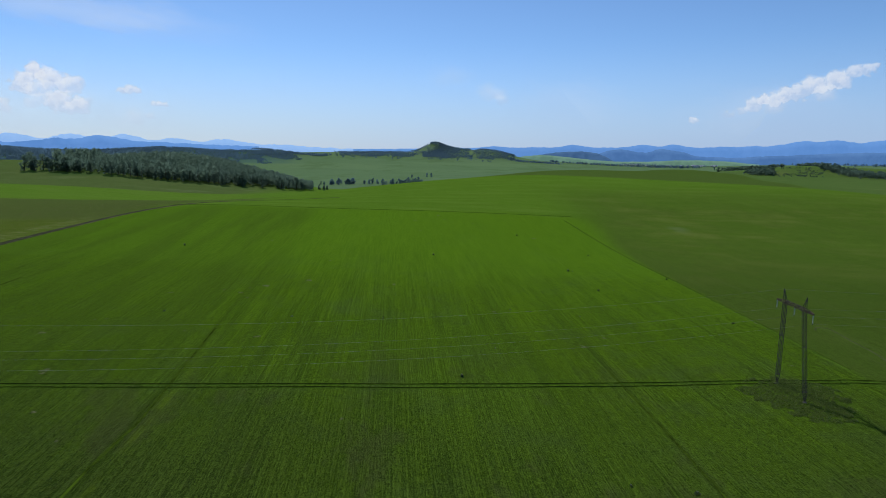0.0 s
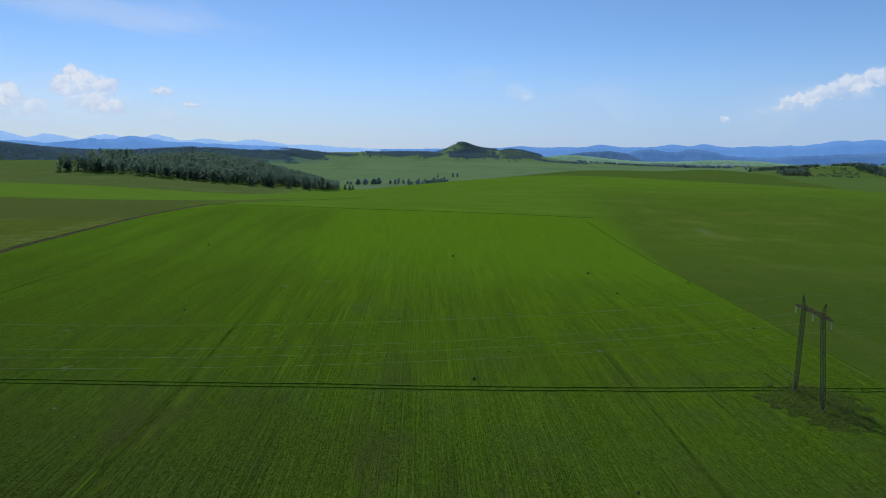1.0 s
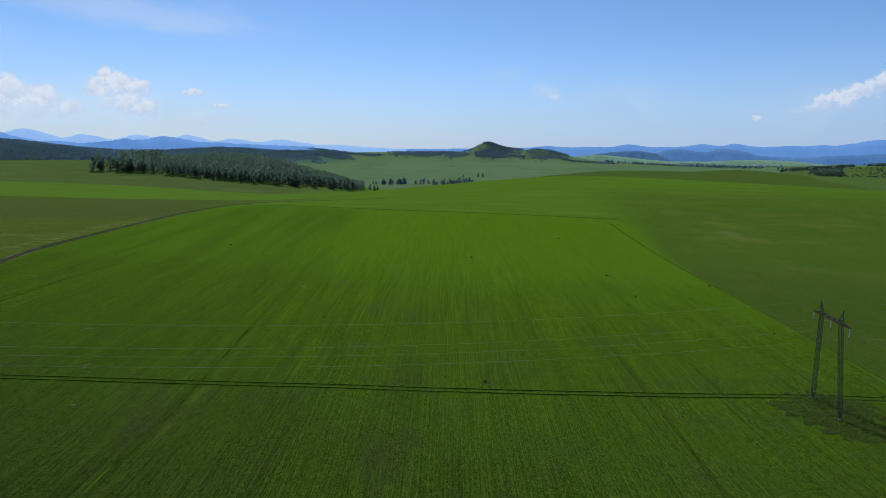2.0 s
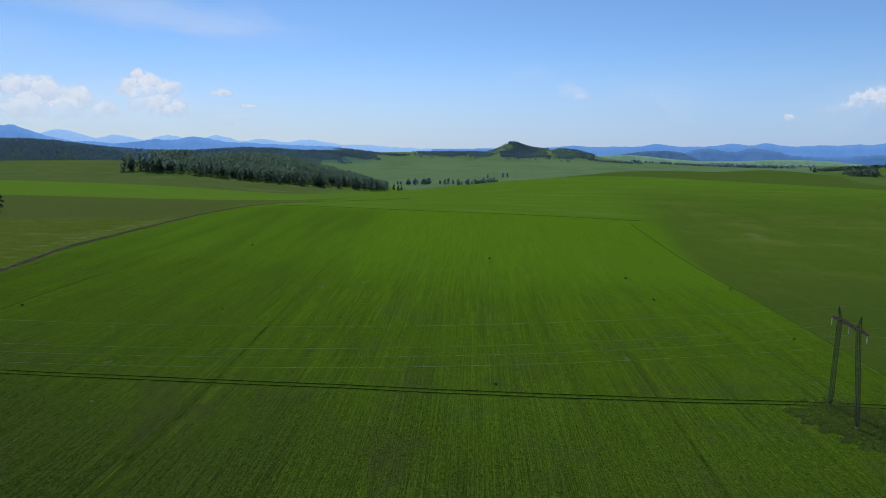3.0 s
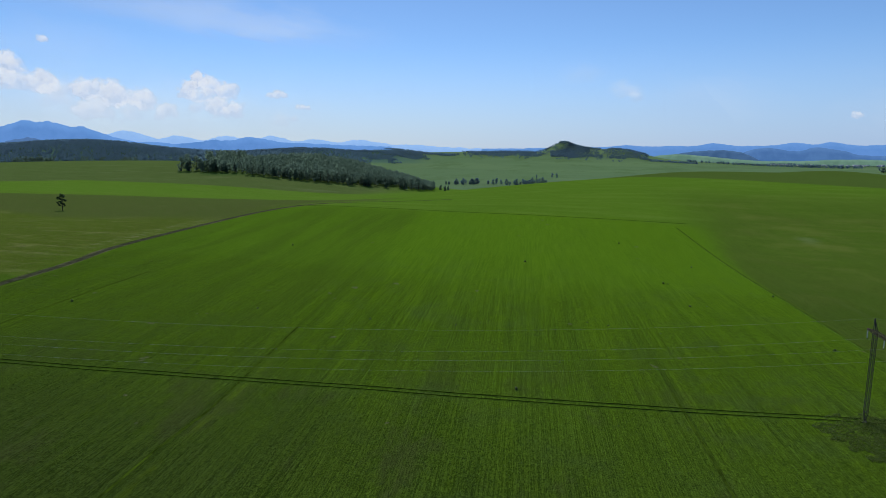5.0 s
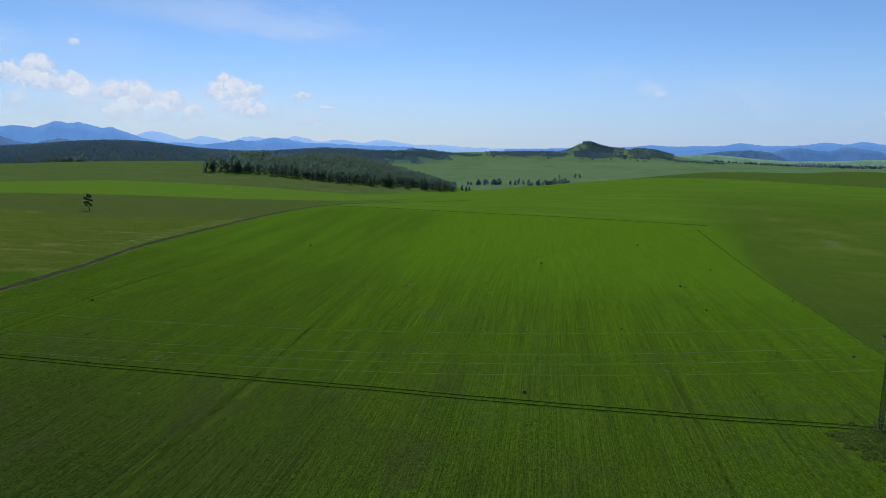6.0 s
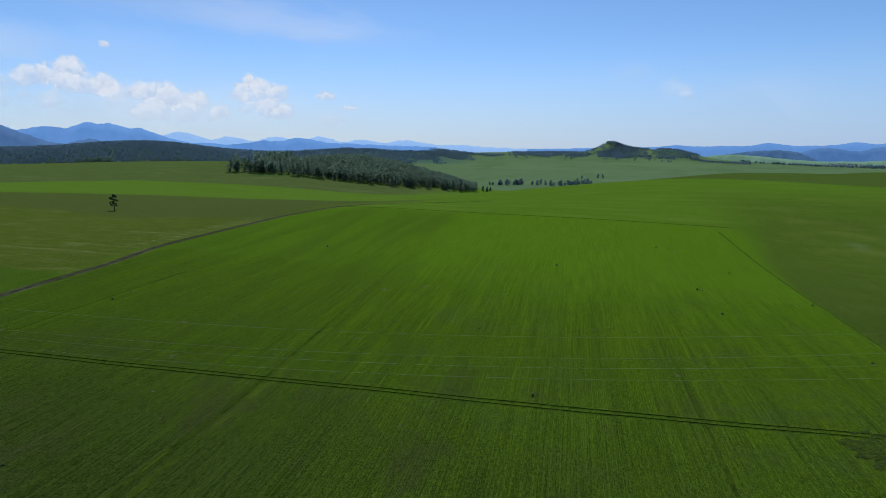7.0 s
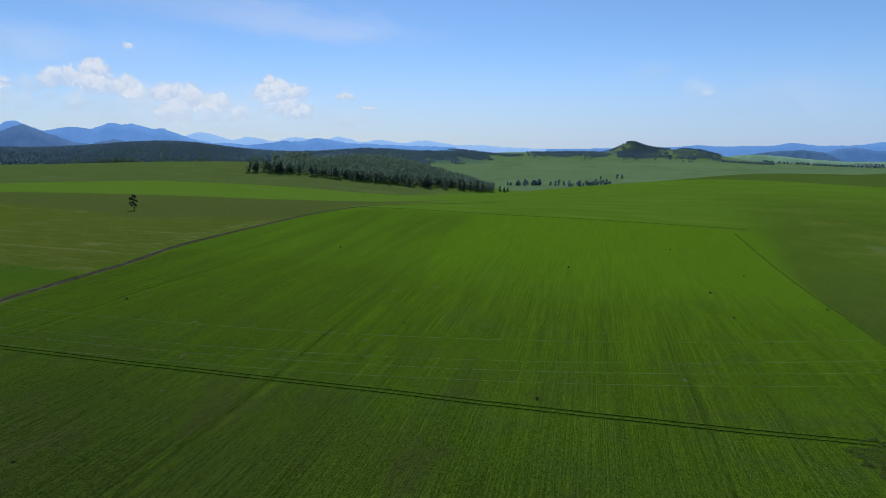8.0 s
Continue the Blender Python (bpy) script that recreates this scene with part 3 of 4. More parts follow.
BORDER = smooth_line([(112.3 - 0.075 * y, y) for y in np.linspace(150, 420, 10)], 3.0)
tagged(new("field_border", ribbon("field_border", BORDER, [(-0.5, -0.03), (-0.3, 0.06), (0.0, 0.07), (0.15, 0.03), (0.4, 0.03), (0.6, -0.03)],
       [LIP, DRILL], (0, 0, 1, 1, 1), 0.02, 0.35, 17)), "dark uneven border between two shades of green crop", "border", kind="structure")
CROSS = smooth_line([(-190, 446), (-107, 443), (-30, 437), (66, 438), (90, 440)], 4.0)
tagged(new("cross_track", ribbon("cross_track", CROSS, [(-0.9, -0.05), (-0.6, 0.08), (-0.4, 0.05), (0.4, 0.05), (0.6, 0.08), (0.9, -0.05)],
       [LIP, CROSSED], (0, 0, 1, 0, 0), 0.06, 0.3, 18)), "faint dark track across the far end of the crop", "track", kind="structure")

# pale wheel arc on the duller crop
ARC = smooth_line([(112.5, 184.5), (115, 188), (118, 187.5), (118.3, 183), (117.6, 176), (117.2, 166), (115.5, 157), (112, 148)], 1.0)
tagged(new("wheel_arc", ribbon("wheel_arc", ARC, [(-0.35, -0.02), (-0.15, 0.02), (0.15, 0.02), (0.35, -0.02)], [FADED], (0, 0, 0), 0.015, 0.05, 19)),
       "pale faded wheel mark curving over the green crop", "track", kind="structure")

# dirt road between meadow and crop
ROAD_LINE = smooth_line([(-120, 50), (-155, 105), (-169, 146), (-173, 165), (-180, 211), (-189, 247), (-194, 290), (-196, 335), (-193, 390), (-183, 450), (-168, 487), (-142, 527), (-95, 580)], 2.5)
ROAD_PROFILE = [(-3.0, -0.06), (-1.3, 0.08), (-0.95, 0.03), (-0.6, 0.04), (-0.25, 0.09), (0.25, 0.09), (0.6, 0.04), (0.95, 0.03), (1.3, 0.08), (1.9, -0.06)]
tagged(new("dirt_road", ribbon("dirt_road", ROAD_LINE, ROAD_PROFILE, [VERGE, ROAD], (0, 1, 1, 1, 1, 1, 1, 1, 0), 0.05, 0.08, 21)),
       "narrow dark dirt road with a dry grassy verge", "road", kind="structure")


# ---- pylon and wires ----
PYLON_X = 77.0
LEGS = ((139.0, 138.3), (127.7, 130.7))     # y at the foot and under the crossarm
ARM_Z, ARM_ENDS = 20.9, (127.2, 141.8)


def lattice(foot, head, w0, w1, low, cells):
    """A square lattice mast from foot to head, pinched to w0 over its lowest stretch: its posts and its cross braces."""
    posts, braces = ([], []), ([], [])
    foot, head = Vector(foot), Vector(head)
    levels = [0.0] + [low + (1 - low) * k / cells for k in range(cells + 1)]
    rings = []
    for k, s in enumerate(levels):
        w = w0 if k == 0 else w1
        c = foot.lerp(head, s)
        rings.append([c + Vector((sx * w / 2, sy * w / 2, 0)) for sx, sy in ((-1, -1), (1, -1), (1, 1), (-1, 1))])
    for k in range(len(rings) - 1):
        for i in range(4):
            j = (i + 1) % 4
            bar(*posts, rings[k][i], rings[k + 1][i], 0.07)
            if k in (0, len(rings) - 2, len(rings) // 2):
                bar(*braces, rings[k + 1][i], rings[k + 1][j], 0.09)
            bar(*braces, rings[k][i], rings[k + 1][j], 0.032)
            if k:
                bar(*braces, rings[k][j], rings[k + 1][i], 0.032)
    return posts, braces


def build_pylon():
    z0 = on_land(PYLON_X, 133)
    pylon = new("power_pylon")
    pylon.location = (PYLON_X, 134.0, z0)
    tagged(pylon, "grey steel two-legged lattice power pylon with white insulators", "pylon")
    here = Vector((PYLON_X, 134.0, z0))

    def add(name, v, f, m, label=""):
        return part(name, mesh_of(name, [p - here for p in v], f, [m]), pylon, label)

    for y0, y1 in LEGS:
        g = on_land(PYLON_X, y0)
        posts, braces = lattice((PYLON_X, y0, g + 0.35), (PYLON_X, y1, ARM_Z), 0.20, 0.66, 0.10, 20)
        mast = add("mast", *posts, STEEL)
        part("brace", mesh_of("brace", [p - here for p in braces[0]], braces[1], [STEEL]), mast, "thin crossed steel braces")
        v, f = [], []
        lathe(v, f, (PYLON_X, y0, g - 0.3), [(0, 0.5), (0.38, 0.5), (0.48, 0.42), (0.62, 0.25)], 10)
        add("footing", v, f, CONCRETE, "weathered concrete footing")
        out = -1 if y0 < 134 else 1
        v, f = [], []
        tip = Vector((PYLON_X, y1 + out * 0.75, ARM_Z + 3.0))
        legs = [Vector((PYLON_X + sx * 0.25, y1 + sy * 0.42, ARM_Z + 0.4)) for sx, sy in ((-1, -1), (1, -1), (1, 1), (-1, 1))]
        for i, p in enumerate(legs):
            bar(v, f, p, tip, 0.085)
            bar(v, f, p.lerp(tip, 0.45), legs[(i + 1) % 4].lerp(tip, 0.45), 0.06)
        add("earth_wire_peak", v, f, STEEL)
    # crossarm: flat truss, deeper over the legs
    v, f = [], []
    stations = np.linspace(ARM_ENDS[0], ARM_ENDS[1], 15)
    rows = []
    for y in stations:
        e = min(y - ARM_ENDS[0], ARM_ENDS[1] - y)
        h = 0.18 + 0.42 * min(1, e / 3.2)
        w = 0.24 + 0.42 * min(1, e / 3.2)
        rows.append([Vector((PYLON_X + s * w / 2, y, z)) for s, z in ((-1, ARM_Z - 0.1), (1, ARM_Z - 0.1), (1, ARM_Z - 0.1 + h), (-1, ARM_Z - 0.1 + h))])
    for k in range(len(rows) - 1):
        for i in range(4):
            j = (i + 1) % 4
            bar(v, f, rows[k][i], rows[k + 1][i], 0.09)
            bar(v, f, rows[k][i], rows[k][j], 0.045)
            a, b = (i, j) if k % 2 else (j, i)
            bar(v, f, rows[k][a], rows[k + 1][b], 0.045)
    add("crossarm", v, f, RUST, "rust-brown steel crossarm truss")
    for y in (ARM_ENDS[1] - 0.2, 134.4, ARM_ENDS[0] + 0.2):
        v, f = [], []
        rings = [(0.0, 0.03)]
        for k in range(9):
            h = 0.2 + 0.17 * k
            rings += [(h, 0.035), (h + 0.02, 0.115), (h + 0.06, 0.10), (h + 0.1, 0.04)]
        rings.append((1.95, 0.03))
        lathe(v, f, (PYLON_X, y, ARM_Z - 2.05), rings, 8)
        string = add("insulator_string", v, f, GLASS, "white glass insulator string")
        for low, high in ((-2.2, -1.98), (-0.16, 0.06)):
            v, f = [], []
            lathe(v, f, Vector((PYLON_X, y, ARM_Z + low)) - here, [(0, 0.03), (0.05, 0.07), (high - low - 0.05, 0.07), (high - low, 0.03)], 8)
            part("fitting", mesh_of("fitting", v, f, [STEEL]), string, "dark steel fitting")


def build_wire(name, y, z, label, veer, fall, rise):
    """A wire over two spans, sagging to both sides of the pylon; the line veers towards the near side of the field."""
    u = np.linspace(-300, 330, 160)
    sag = np.where(u > 0, -fall * u + rise * u * u, 0.105 * u + 0.00035 * u * u)
    v, f = [], []
    limb(v, f, [(PYLON_X - a, y - veer * a, z + s) for a, s in zip(u, sag)], [0.0075] * len(u), 5)
    tagged(new(name, mesh_of(name, v, f, [ALUMINIUM], smooth=True)), label, "wire", "power line wires")


build_pylon()
for y, veer in ((ARM_ENDS[1] - 0.2, 0.248), (134.4, 0.231), (ARM_ENDS[0] + 0.2, 0.22)):
    build_wire("power_cable", y, ARM_Z - 2.05, "pale sagging aluminium power cable on the pylon", veer, 0.0511, 0.000409)
build_wire("earth_wire", 138.8, ARM_Z + 3.0, "thin sagging earth wire on the pylon's peak", 0.22, 0.056, 0.0004)


# ---- plants ----
def leaf_cloud(rng, centres, radii, per, size, flat=0.75):
    """Many small turned leaf sprays round each centre, as arrays of verts and four-cornered faces."""
    c = np.repeat(np.asarray(centres, float), per, 0)
    r = np.repeat(np.asarray(radii, float), per)[:, None]
    way = rng.normal(size=(len(c), 3))
    way /= np.linalg.norm(way, axis=1)[:, None]
    p = c + way * r * rng.uniform(0.55, 1.0, (len(c), 1)) * [1, 1, flat]
    a = rng.normal(size=(len(c), 3))
    a -= 0.8 * (a * way).sum(1)[:, None] * way
    a /= np.linalg.norm(a, axis=1)[:, None]
    b = np.cross(a, way + 0.3 * rng.normal(size=(len(c), 3)))
    b /= np.linalg.norm(b, axis=1)[:, None] + 1e-9
    s = size * rng.uniform(0.6, 1.3, (len(c), 1))
    q = np.stack([p - a * s, p - b * s * 0.7, p + a * s, p + b * s * 0.7], 1).reshape(-1, 3)
    f = np.arange(len(q)).reshape(-1, 4)
    return q, f


def crown_shape(rng, kind, height, clumps, spread=1.0):
    """Centres and radii of the leaf clumps of a crown."""
    z0 = {"birch": 0.16, "bushy": 0.06, "pine": 0.28, "spruce": 0.06}[kind]
    out, rad = [], []
    for k in range(clumps):
        s = (k + rng.uniform(0, 1)) / clumps
        z = height * (z0 + (0.96 - z0) * s)
        if kind == "spruce":
            w = 0.20 * height * (1 - s) ** 0.9 + 0.02 * height
        elif kind == "pine":
            w = height * 0.26 * math.sin(math.pi * (0.25 + 0.68 * s)) ** 0.7
        else:
            w = height * 0.25 * math.sin(math.pi * (0.17 + 0.78 * s)) ** 0.75
        a = rng.uniform(0, 2 * math.pi)
        d = spread * w * math.sqrt(rng.uniform(0.1, 1))
        out.append((d * math.cos(a), d * math.sin(a), z))
        rad.append(height * rng.uniform(0.06, 0.11))
    return np.array(out), np.array(rad)


def build_tree(name, kind, height, clumps, per, size, seed, leaves, label, category="tree", spread=1.0, fat=1.0):
    rng = np.random.default_rng(seed)
    tree = tagged(new(name), label, category)
    c, r = crown_shape(rng, kind, height, clumps, spread)
    r = r * fat
    v, f = [], []
    top = height * 0.82
    lean = rng.uniform(-0.03, 0.03, 2) * height
    pts = [(lean[0] * s * s, lean[1] * s * s, top * s - 0.4 * (s == 0)) for s in (0, 0.12, 0.4, 0.7, 1)]
    base = height * 0.018 + 0.05
    limb(v, f, pts, [base * 1.25, base, base * 0.75, base * 0.45, base * 0.12], 7)
    for k in range(0, len(c), max(1, len(c) // 9)):
        z = c[k][2] * 0.72
        start = Vector((lean[0] * (z / top) ** 2, lean[1] * (z / top) ** 2, z))
        limb(v, f, [start, start.lerp(Vector(c[k]), 0.5) + Vector((0, 0, 0.2)), Vector(c[k])], [base * 0.4, base * 0.25, base * 0.08], 4)
    part("trunk", mesh_of("trunk", v, f, [BARK], smooth=True), tree)
    q, f = leaf_cloud(rng, c, r, per, size)
    part("crown", mesh_of("crown", q, f, [leaves]), tree)
    return tree


def stand(ob, x, y, scale=1.0, turn=0.0, sink=0.1):
    ob.matrix_basis = pose(x, y, on_land(x, y) - sink, 0, 0, turn) @ Matrix.Diagonal((scale, scale, scale, 1))


def scatter_copies(kinds, places, group, rng, low=0.8, high=1.2):
    """Places the given trees and their copies in turn."""
    used = set()
    for n, (x, y) in enumerate(places):
        ob = kinds[int(rng.integers(len(kinds)))] if n >= len(kinds) else kinds[n]
        if ob.name in used:
            ob = copy_thing(ob, Matrix())
        else:
            used.add(ob.name)
        s = rng.uniform(low, high)
        stand(ob, x, y, s, rng.uniform(0, 360), 0.2)
        tagged(ob, group=group)


def woods(name, places, heights, clumps, per, size, leaves, label, kind="birch", seed=3, sink=0.0, spread=1.5):
    """Many trees grown together, nobody could count them: one mesh of trunks and crowns."""
    rng = np.random.default_rng(seed)
    allv, count, faces = [], 0, []
    z = land(places[:, 0], places[:, 1]) - sink
    for (x, y), g, h in zip(places, z, heights):
        c, r = crown_shape(rng, kind, h, clumps, spread)
        q, f = leaf_cloud(rng, c, r * 1.75, per, size * h / 14)
        allv.append(q + [x, y, g])
        faces.append(f + count)
        count += len(q)
        w = 0.009 * h
        top = (x, y, g + h * 0.5)
        allv.append(np.array([(x - w, y, g - 0.5), (x + w, y, g - 0.5), (x + w * 0.3, y, top[2]), (x - w * 0.3, y, top[2]),
                              (x, y - w, g - 0.5), (x, y + w, g - 0.5), (x, y + w * 0.3, top[2]), (x, y - w * 0.3, top[2])]))
        faces.append(np.array([[0, 1, 2, 3], [4, 5, 6, 7]]) + count)
        count += 8
    v, f = np.concatenate(allv), np.concatenate(faces)
    ob = new(name, quad_mesh(name, v, f, leaves))
    return tagged(ob, label, "woods", kind="stuff")


def fill(count, bearings, distances, rng):
    b = rng.uniform(*bearings, count)
    d = np.sqrt(rng.uniform(distances[0] ** 2, distances[1] ** 2, count))
    a = np.radians(b)
    return np.stack([d * np.sin(a), d * np.cos(a)], 1)


RNG = np.random.default_rng(42)

# lone pine in the meadow
pine = build_tree("pine_tree", "pine", 12.5, 36, 22, 0.42, 8, DARK, "lone dark pine with a gappy crown in the meadow", fat=0.8)
stand(pine, -343, 387, 1.0, 40)

# forest on the rise: edge trees one by one, the inside as one mass
EDGE = smooth_line([(-576, 962), (-548, 954), (-494, 955), (-444, 952), (-397, 956), (-344, 971), (-313, 1002), (-285, 1034), (-240, 1040), (-228, 1048)], 6.5)
edge_places = []
for x, y in EDGE:
    if RNG.uniform() < 0.82:
        d = math.hypot(x, y)
        k = 1 + RNG.uniform(-6, 14) / d
        edge_places.append((x * k + RNG.uniform(-3, 3), y * k))
birches = [build_tree("forest_tree", "birch", h, 26, 14, 0.95, s, FOREST, "dark green broadleaf tree at the forest edge", spread=0.85, fat=1.3) for h, s in ((21, 1), (17, 2), (23, 3), (16, 4), (19, 5))]
scatter_copies(birches, edge_places, "trees along the forest edge", RNG, 0.75, 1.15)
inside = []
front_bearing = np.degrees(np.arctan2(EDGE[:, 0], EDGE[:, 1]))
front_distance = np.hypot(EDGE[:, 0], EDGE[:, 1])
order = np.argsort(front_bearing)
for _ in range(7000):
    b = RNG.uniform(-31.1, -11.7)
    d0 = np.interp(b, front_bearing[order], front_distance[order])
    deep = np.interp(b, [-31.1, -30.4, -29, -17, -13, -11.0], [60, 260, 520, 300, 120, 40])
    d = d0 + 8 + deep * RNG.uniform()
    x, y = polar(b, d)
    if all((x - a) ** 2 + (y - c) ** 2 > 50 for a, c in inside[-900:]):
        inside.append((x, y))
    if len(inside) > 2150:
        break
tall = fill(34, (-31.7, -28.3), (1250, 1340), RNG)
inside = np.concatenate([np.array(inside), tall, [polar(-33.1, 1350), polar(-32.8, 1352), polar(-33.0, 1362)]])
lie = np.degrees(np.arctan2(inside[:-37, 0], inside[:-37, 1]))
growth = np.r_[np.interp(lie, [-31, -27, -22, -17, -11], [13, 13, 18, 15, 12]) * RNG.uniform(0.7, 1.2, len(lie)), RNG.uniform(20, 24, 34), 17, 15, 18]
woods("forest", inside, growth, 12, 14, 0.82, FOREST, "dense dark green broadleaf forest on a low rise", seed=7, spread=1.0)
# outliers left of the forest and by its end
few = [build_tree("clump_tree", "bushy", h, 30, 15, 1.05, s, FOREST, "round dark tree standing apart by the forest", spread=0.95, fat=1.35) for h, s in ((23, 31), (20, 32), (17, 33))]
scatter_copies(few, [(-630, 956), (-621, 961), (-626, 967), (-616, 957), (-609, 968), (-605, 974), (-590, 955), (-583, 960), (-576, 962), (-568, 957), (-262, 1026), (-270, 1030), (-310, 980), (-316, 984), (-336, 962), (-289, 1008)], "trees apart from the forest", RNG, 0.88, 1.12)
bush = build_tree("edge_bush", "bushy", 9, 22, 14, 0.8, 35, FOREST, "low round bush in the grass past the forest", spread=1.2)
scatter_copies([bush], [(-204, 1111), (-214, 1094), (-204, 1082), (-352, 1827)], "bushes past the forest", RNG, 0.8, 1.2)

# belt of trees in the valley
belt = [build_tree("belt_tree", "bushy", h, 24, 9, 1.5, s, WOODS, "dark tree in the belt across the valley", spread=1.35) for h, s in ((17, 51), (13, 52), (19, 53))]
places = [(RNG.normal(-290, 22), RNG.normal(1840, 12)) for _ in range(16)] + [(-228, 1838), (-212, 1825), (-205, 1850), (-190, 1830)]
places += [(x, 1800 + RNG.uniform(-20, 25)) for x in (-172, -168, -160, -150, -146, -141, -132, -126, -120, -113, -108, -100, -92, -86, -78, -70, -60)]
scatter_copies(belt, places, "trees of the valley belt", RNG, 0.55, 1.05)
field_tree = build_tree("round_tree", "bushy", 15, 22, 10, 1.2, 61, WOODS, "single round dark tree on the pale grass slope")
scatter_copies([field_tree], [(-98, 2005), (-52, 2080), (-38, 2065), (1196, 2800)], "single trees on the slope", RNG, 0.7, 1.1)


def ragged(count, bearings, distances, rng, scale, seed, fade=0.5):
    """Places in a patch whose margin frays out along a slow noise."""
    p = fill(count, bearings, distances, rng)
    b, d = np.degrees(np.arctan2(p[:, 0], p[:, 1])), np.hypot(p[:, 0], p[:, 1])
    e = np.maximum(np.abs(2 * (b - bearings[0]) / (bearings[1] - bearings[0]) - 1), np.abs(2 * (d - distances[0]) / (distances[1] - distances[0]) - 1))
    n = np.array([noise.fractal(Vector((x / scale, y / scale, seed)), 0.9, 2.0, 3) for x, y in p])
    return p[n * 0.9 + (1 - e) / fade > 0.45]


def thinned(p, scale, level, seed):
    """Keeps the places where a slow noise is high, so that the wood has clearings."""
    keep = [noise.noise(Vector((x / scale, y / scale, seed))) > level for x, y in p]
    return p[np.array(keep)]


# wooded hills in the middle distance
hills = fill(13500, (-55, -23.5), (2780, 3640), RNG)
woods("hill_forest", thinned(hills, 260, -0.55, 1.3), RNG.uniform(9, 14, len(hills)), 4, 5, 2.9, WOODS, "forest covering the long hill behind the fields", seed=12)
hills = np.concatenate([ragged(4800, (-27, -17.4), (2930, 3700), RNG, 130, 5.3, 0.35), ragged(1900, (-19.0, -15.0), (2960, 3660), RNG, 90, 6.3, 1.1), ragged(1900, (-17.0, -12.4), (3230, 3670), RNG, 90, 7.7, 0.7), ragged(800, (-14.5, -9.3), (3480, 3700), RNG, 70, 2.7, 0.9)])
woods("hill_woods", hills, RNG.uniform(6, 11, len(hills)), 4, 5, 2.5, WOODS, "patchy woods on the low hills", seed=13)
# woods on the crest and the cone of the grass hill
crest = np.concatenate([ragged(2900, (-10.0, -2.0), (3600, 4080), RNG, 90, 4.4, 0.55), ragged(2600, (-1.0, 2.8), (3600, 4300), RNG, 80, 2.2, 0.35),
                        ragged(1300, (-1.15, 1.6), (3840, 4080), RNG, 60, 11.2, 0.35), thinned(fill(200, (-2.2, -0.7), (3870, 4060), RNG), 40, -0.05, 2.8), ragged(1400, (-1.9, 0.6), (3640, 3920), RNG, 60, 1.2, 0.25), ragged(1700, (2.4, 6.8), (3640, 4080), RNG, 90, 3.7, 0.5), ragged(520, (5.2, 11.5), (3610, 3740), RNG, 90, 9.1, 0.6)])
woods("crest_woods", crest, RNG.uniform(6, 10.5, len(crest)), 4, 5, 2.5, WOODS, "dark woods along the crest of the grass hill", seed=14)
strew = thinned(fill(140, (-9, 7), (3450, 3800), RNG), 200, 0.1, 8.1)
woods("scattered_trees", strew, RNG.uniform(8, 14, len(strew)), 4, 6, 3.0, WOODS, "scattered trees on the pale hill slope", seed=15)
# grove on the grassy knoll and the belts of the plain
grove = np.concatenate([ragged(420, (23.4, 29.0), (2200, 2340), RNG, 70, 1.1, 0.8), ragged(190, (28.4, 31.4), (2110, 2200), RNG, 80, 6.2, 0.8), np.stack([990 + RNG.normal(0, 16, 300), RNG.uniform(1330, 1640, 300)], 1), ragged(190, (25.1, 27.9), (1770, 1870), RNG, 50, 3.3, 0.5)])
woods("knoll_grove", grove, RNG.uniform(10, 15, len(grove)), 7, 7, 1.8, FOREST, "dark grove along the top of a grassy knoll", seed=16)
shrubs = thinned(fill(190, (27.4, 31.0), (1740, 1900), RNG), 50, -0.05, 3.1)
woods("knoll_bushes", shrubs, RNG.uniform(2.0, 4.0, len(shrubs)), 6, 8, 3.2, FOREST, "scattered bushes on the grassy knoll", "bushy", seed=17, spread=2.6)
plain = np.concatenate([fill(260, (9.5, 22), (3900, 3960), RNG), thinned(fill(1500, (10, 36), (3950, 4600), RNG), 260, 0.22, 6.4)])
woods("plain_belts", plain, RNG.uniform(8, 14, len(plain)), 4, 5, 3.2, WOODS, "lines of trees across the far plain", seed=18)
left_line = np.concatenate([ragged(120, (-47.4, -42.8), (1765, 1815), RNG, 60, 2.9, 0.9), ragged(80, (-43, -36.5), (1800, 1850), RNG, 60, 5.9, 1.2)])
woods("ridge_trees", left_line, RNG.uniform(9, 16, len(left_line)), 7, 7, 1.8, FOREST, "line of dark trees behind the grassy rise", seed=19)


# village far out on the plain
def build_village():
    rng = np.random.default_rng(23)
    v, f, slots = [], [], []
    for _ in range(46):
        x, y = polar(rng.uniform(15.5, 23.5), rng.uniform(4180, 4330))
        z, n = on_land(x, y) - 0.3, len(v)
        w, d, h, r = rng.uniform(5, 9), rng.uniform(4, 6), rng.uniform(3, 5), rng.uniform(1.5, 3)
        v += [(x - w, y - d, z), (x + w, y - d, z), (x + w, y + d, z), (x - w, y + d, z),
              (x - w, y - d, z + h), (x + w, y - d, z + h), (x + w, y + d, z + h), (x - w, y + d, z + h), (x - w, y, z + h + r), (x + w, y, z + h + r)]
        f += [tuple(n + i for i in q) for q in ((0, 1, 5, 4), (2, 3, 7, 6), (1, 2, 6, 9, 5), (3, 0, 4, 8, 7), (4, 5, 9, 8), (6, 7, 8, 9))]
        slots += [0, 0, 0, 0, 1, 1]
    tagged(new("village", mesh_of("village", v, f, [WALLS, ROOFS], slots)), "pale houses of a far village on the plain", "village", kind="stuff")


build_village()


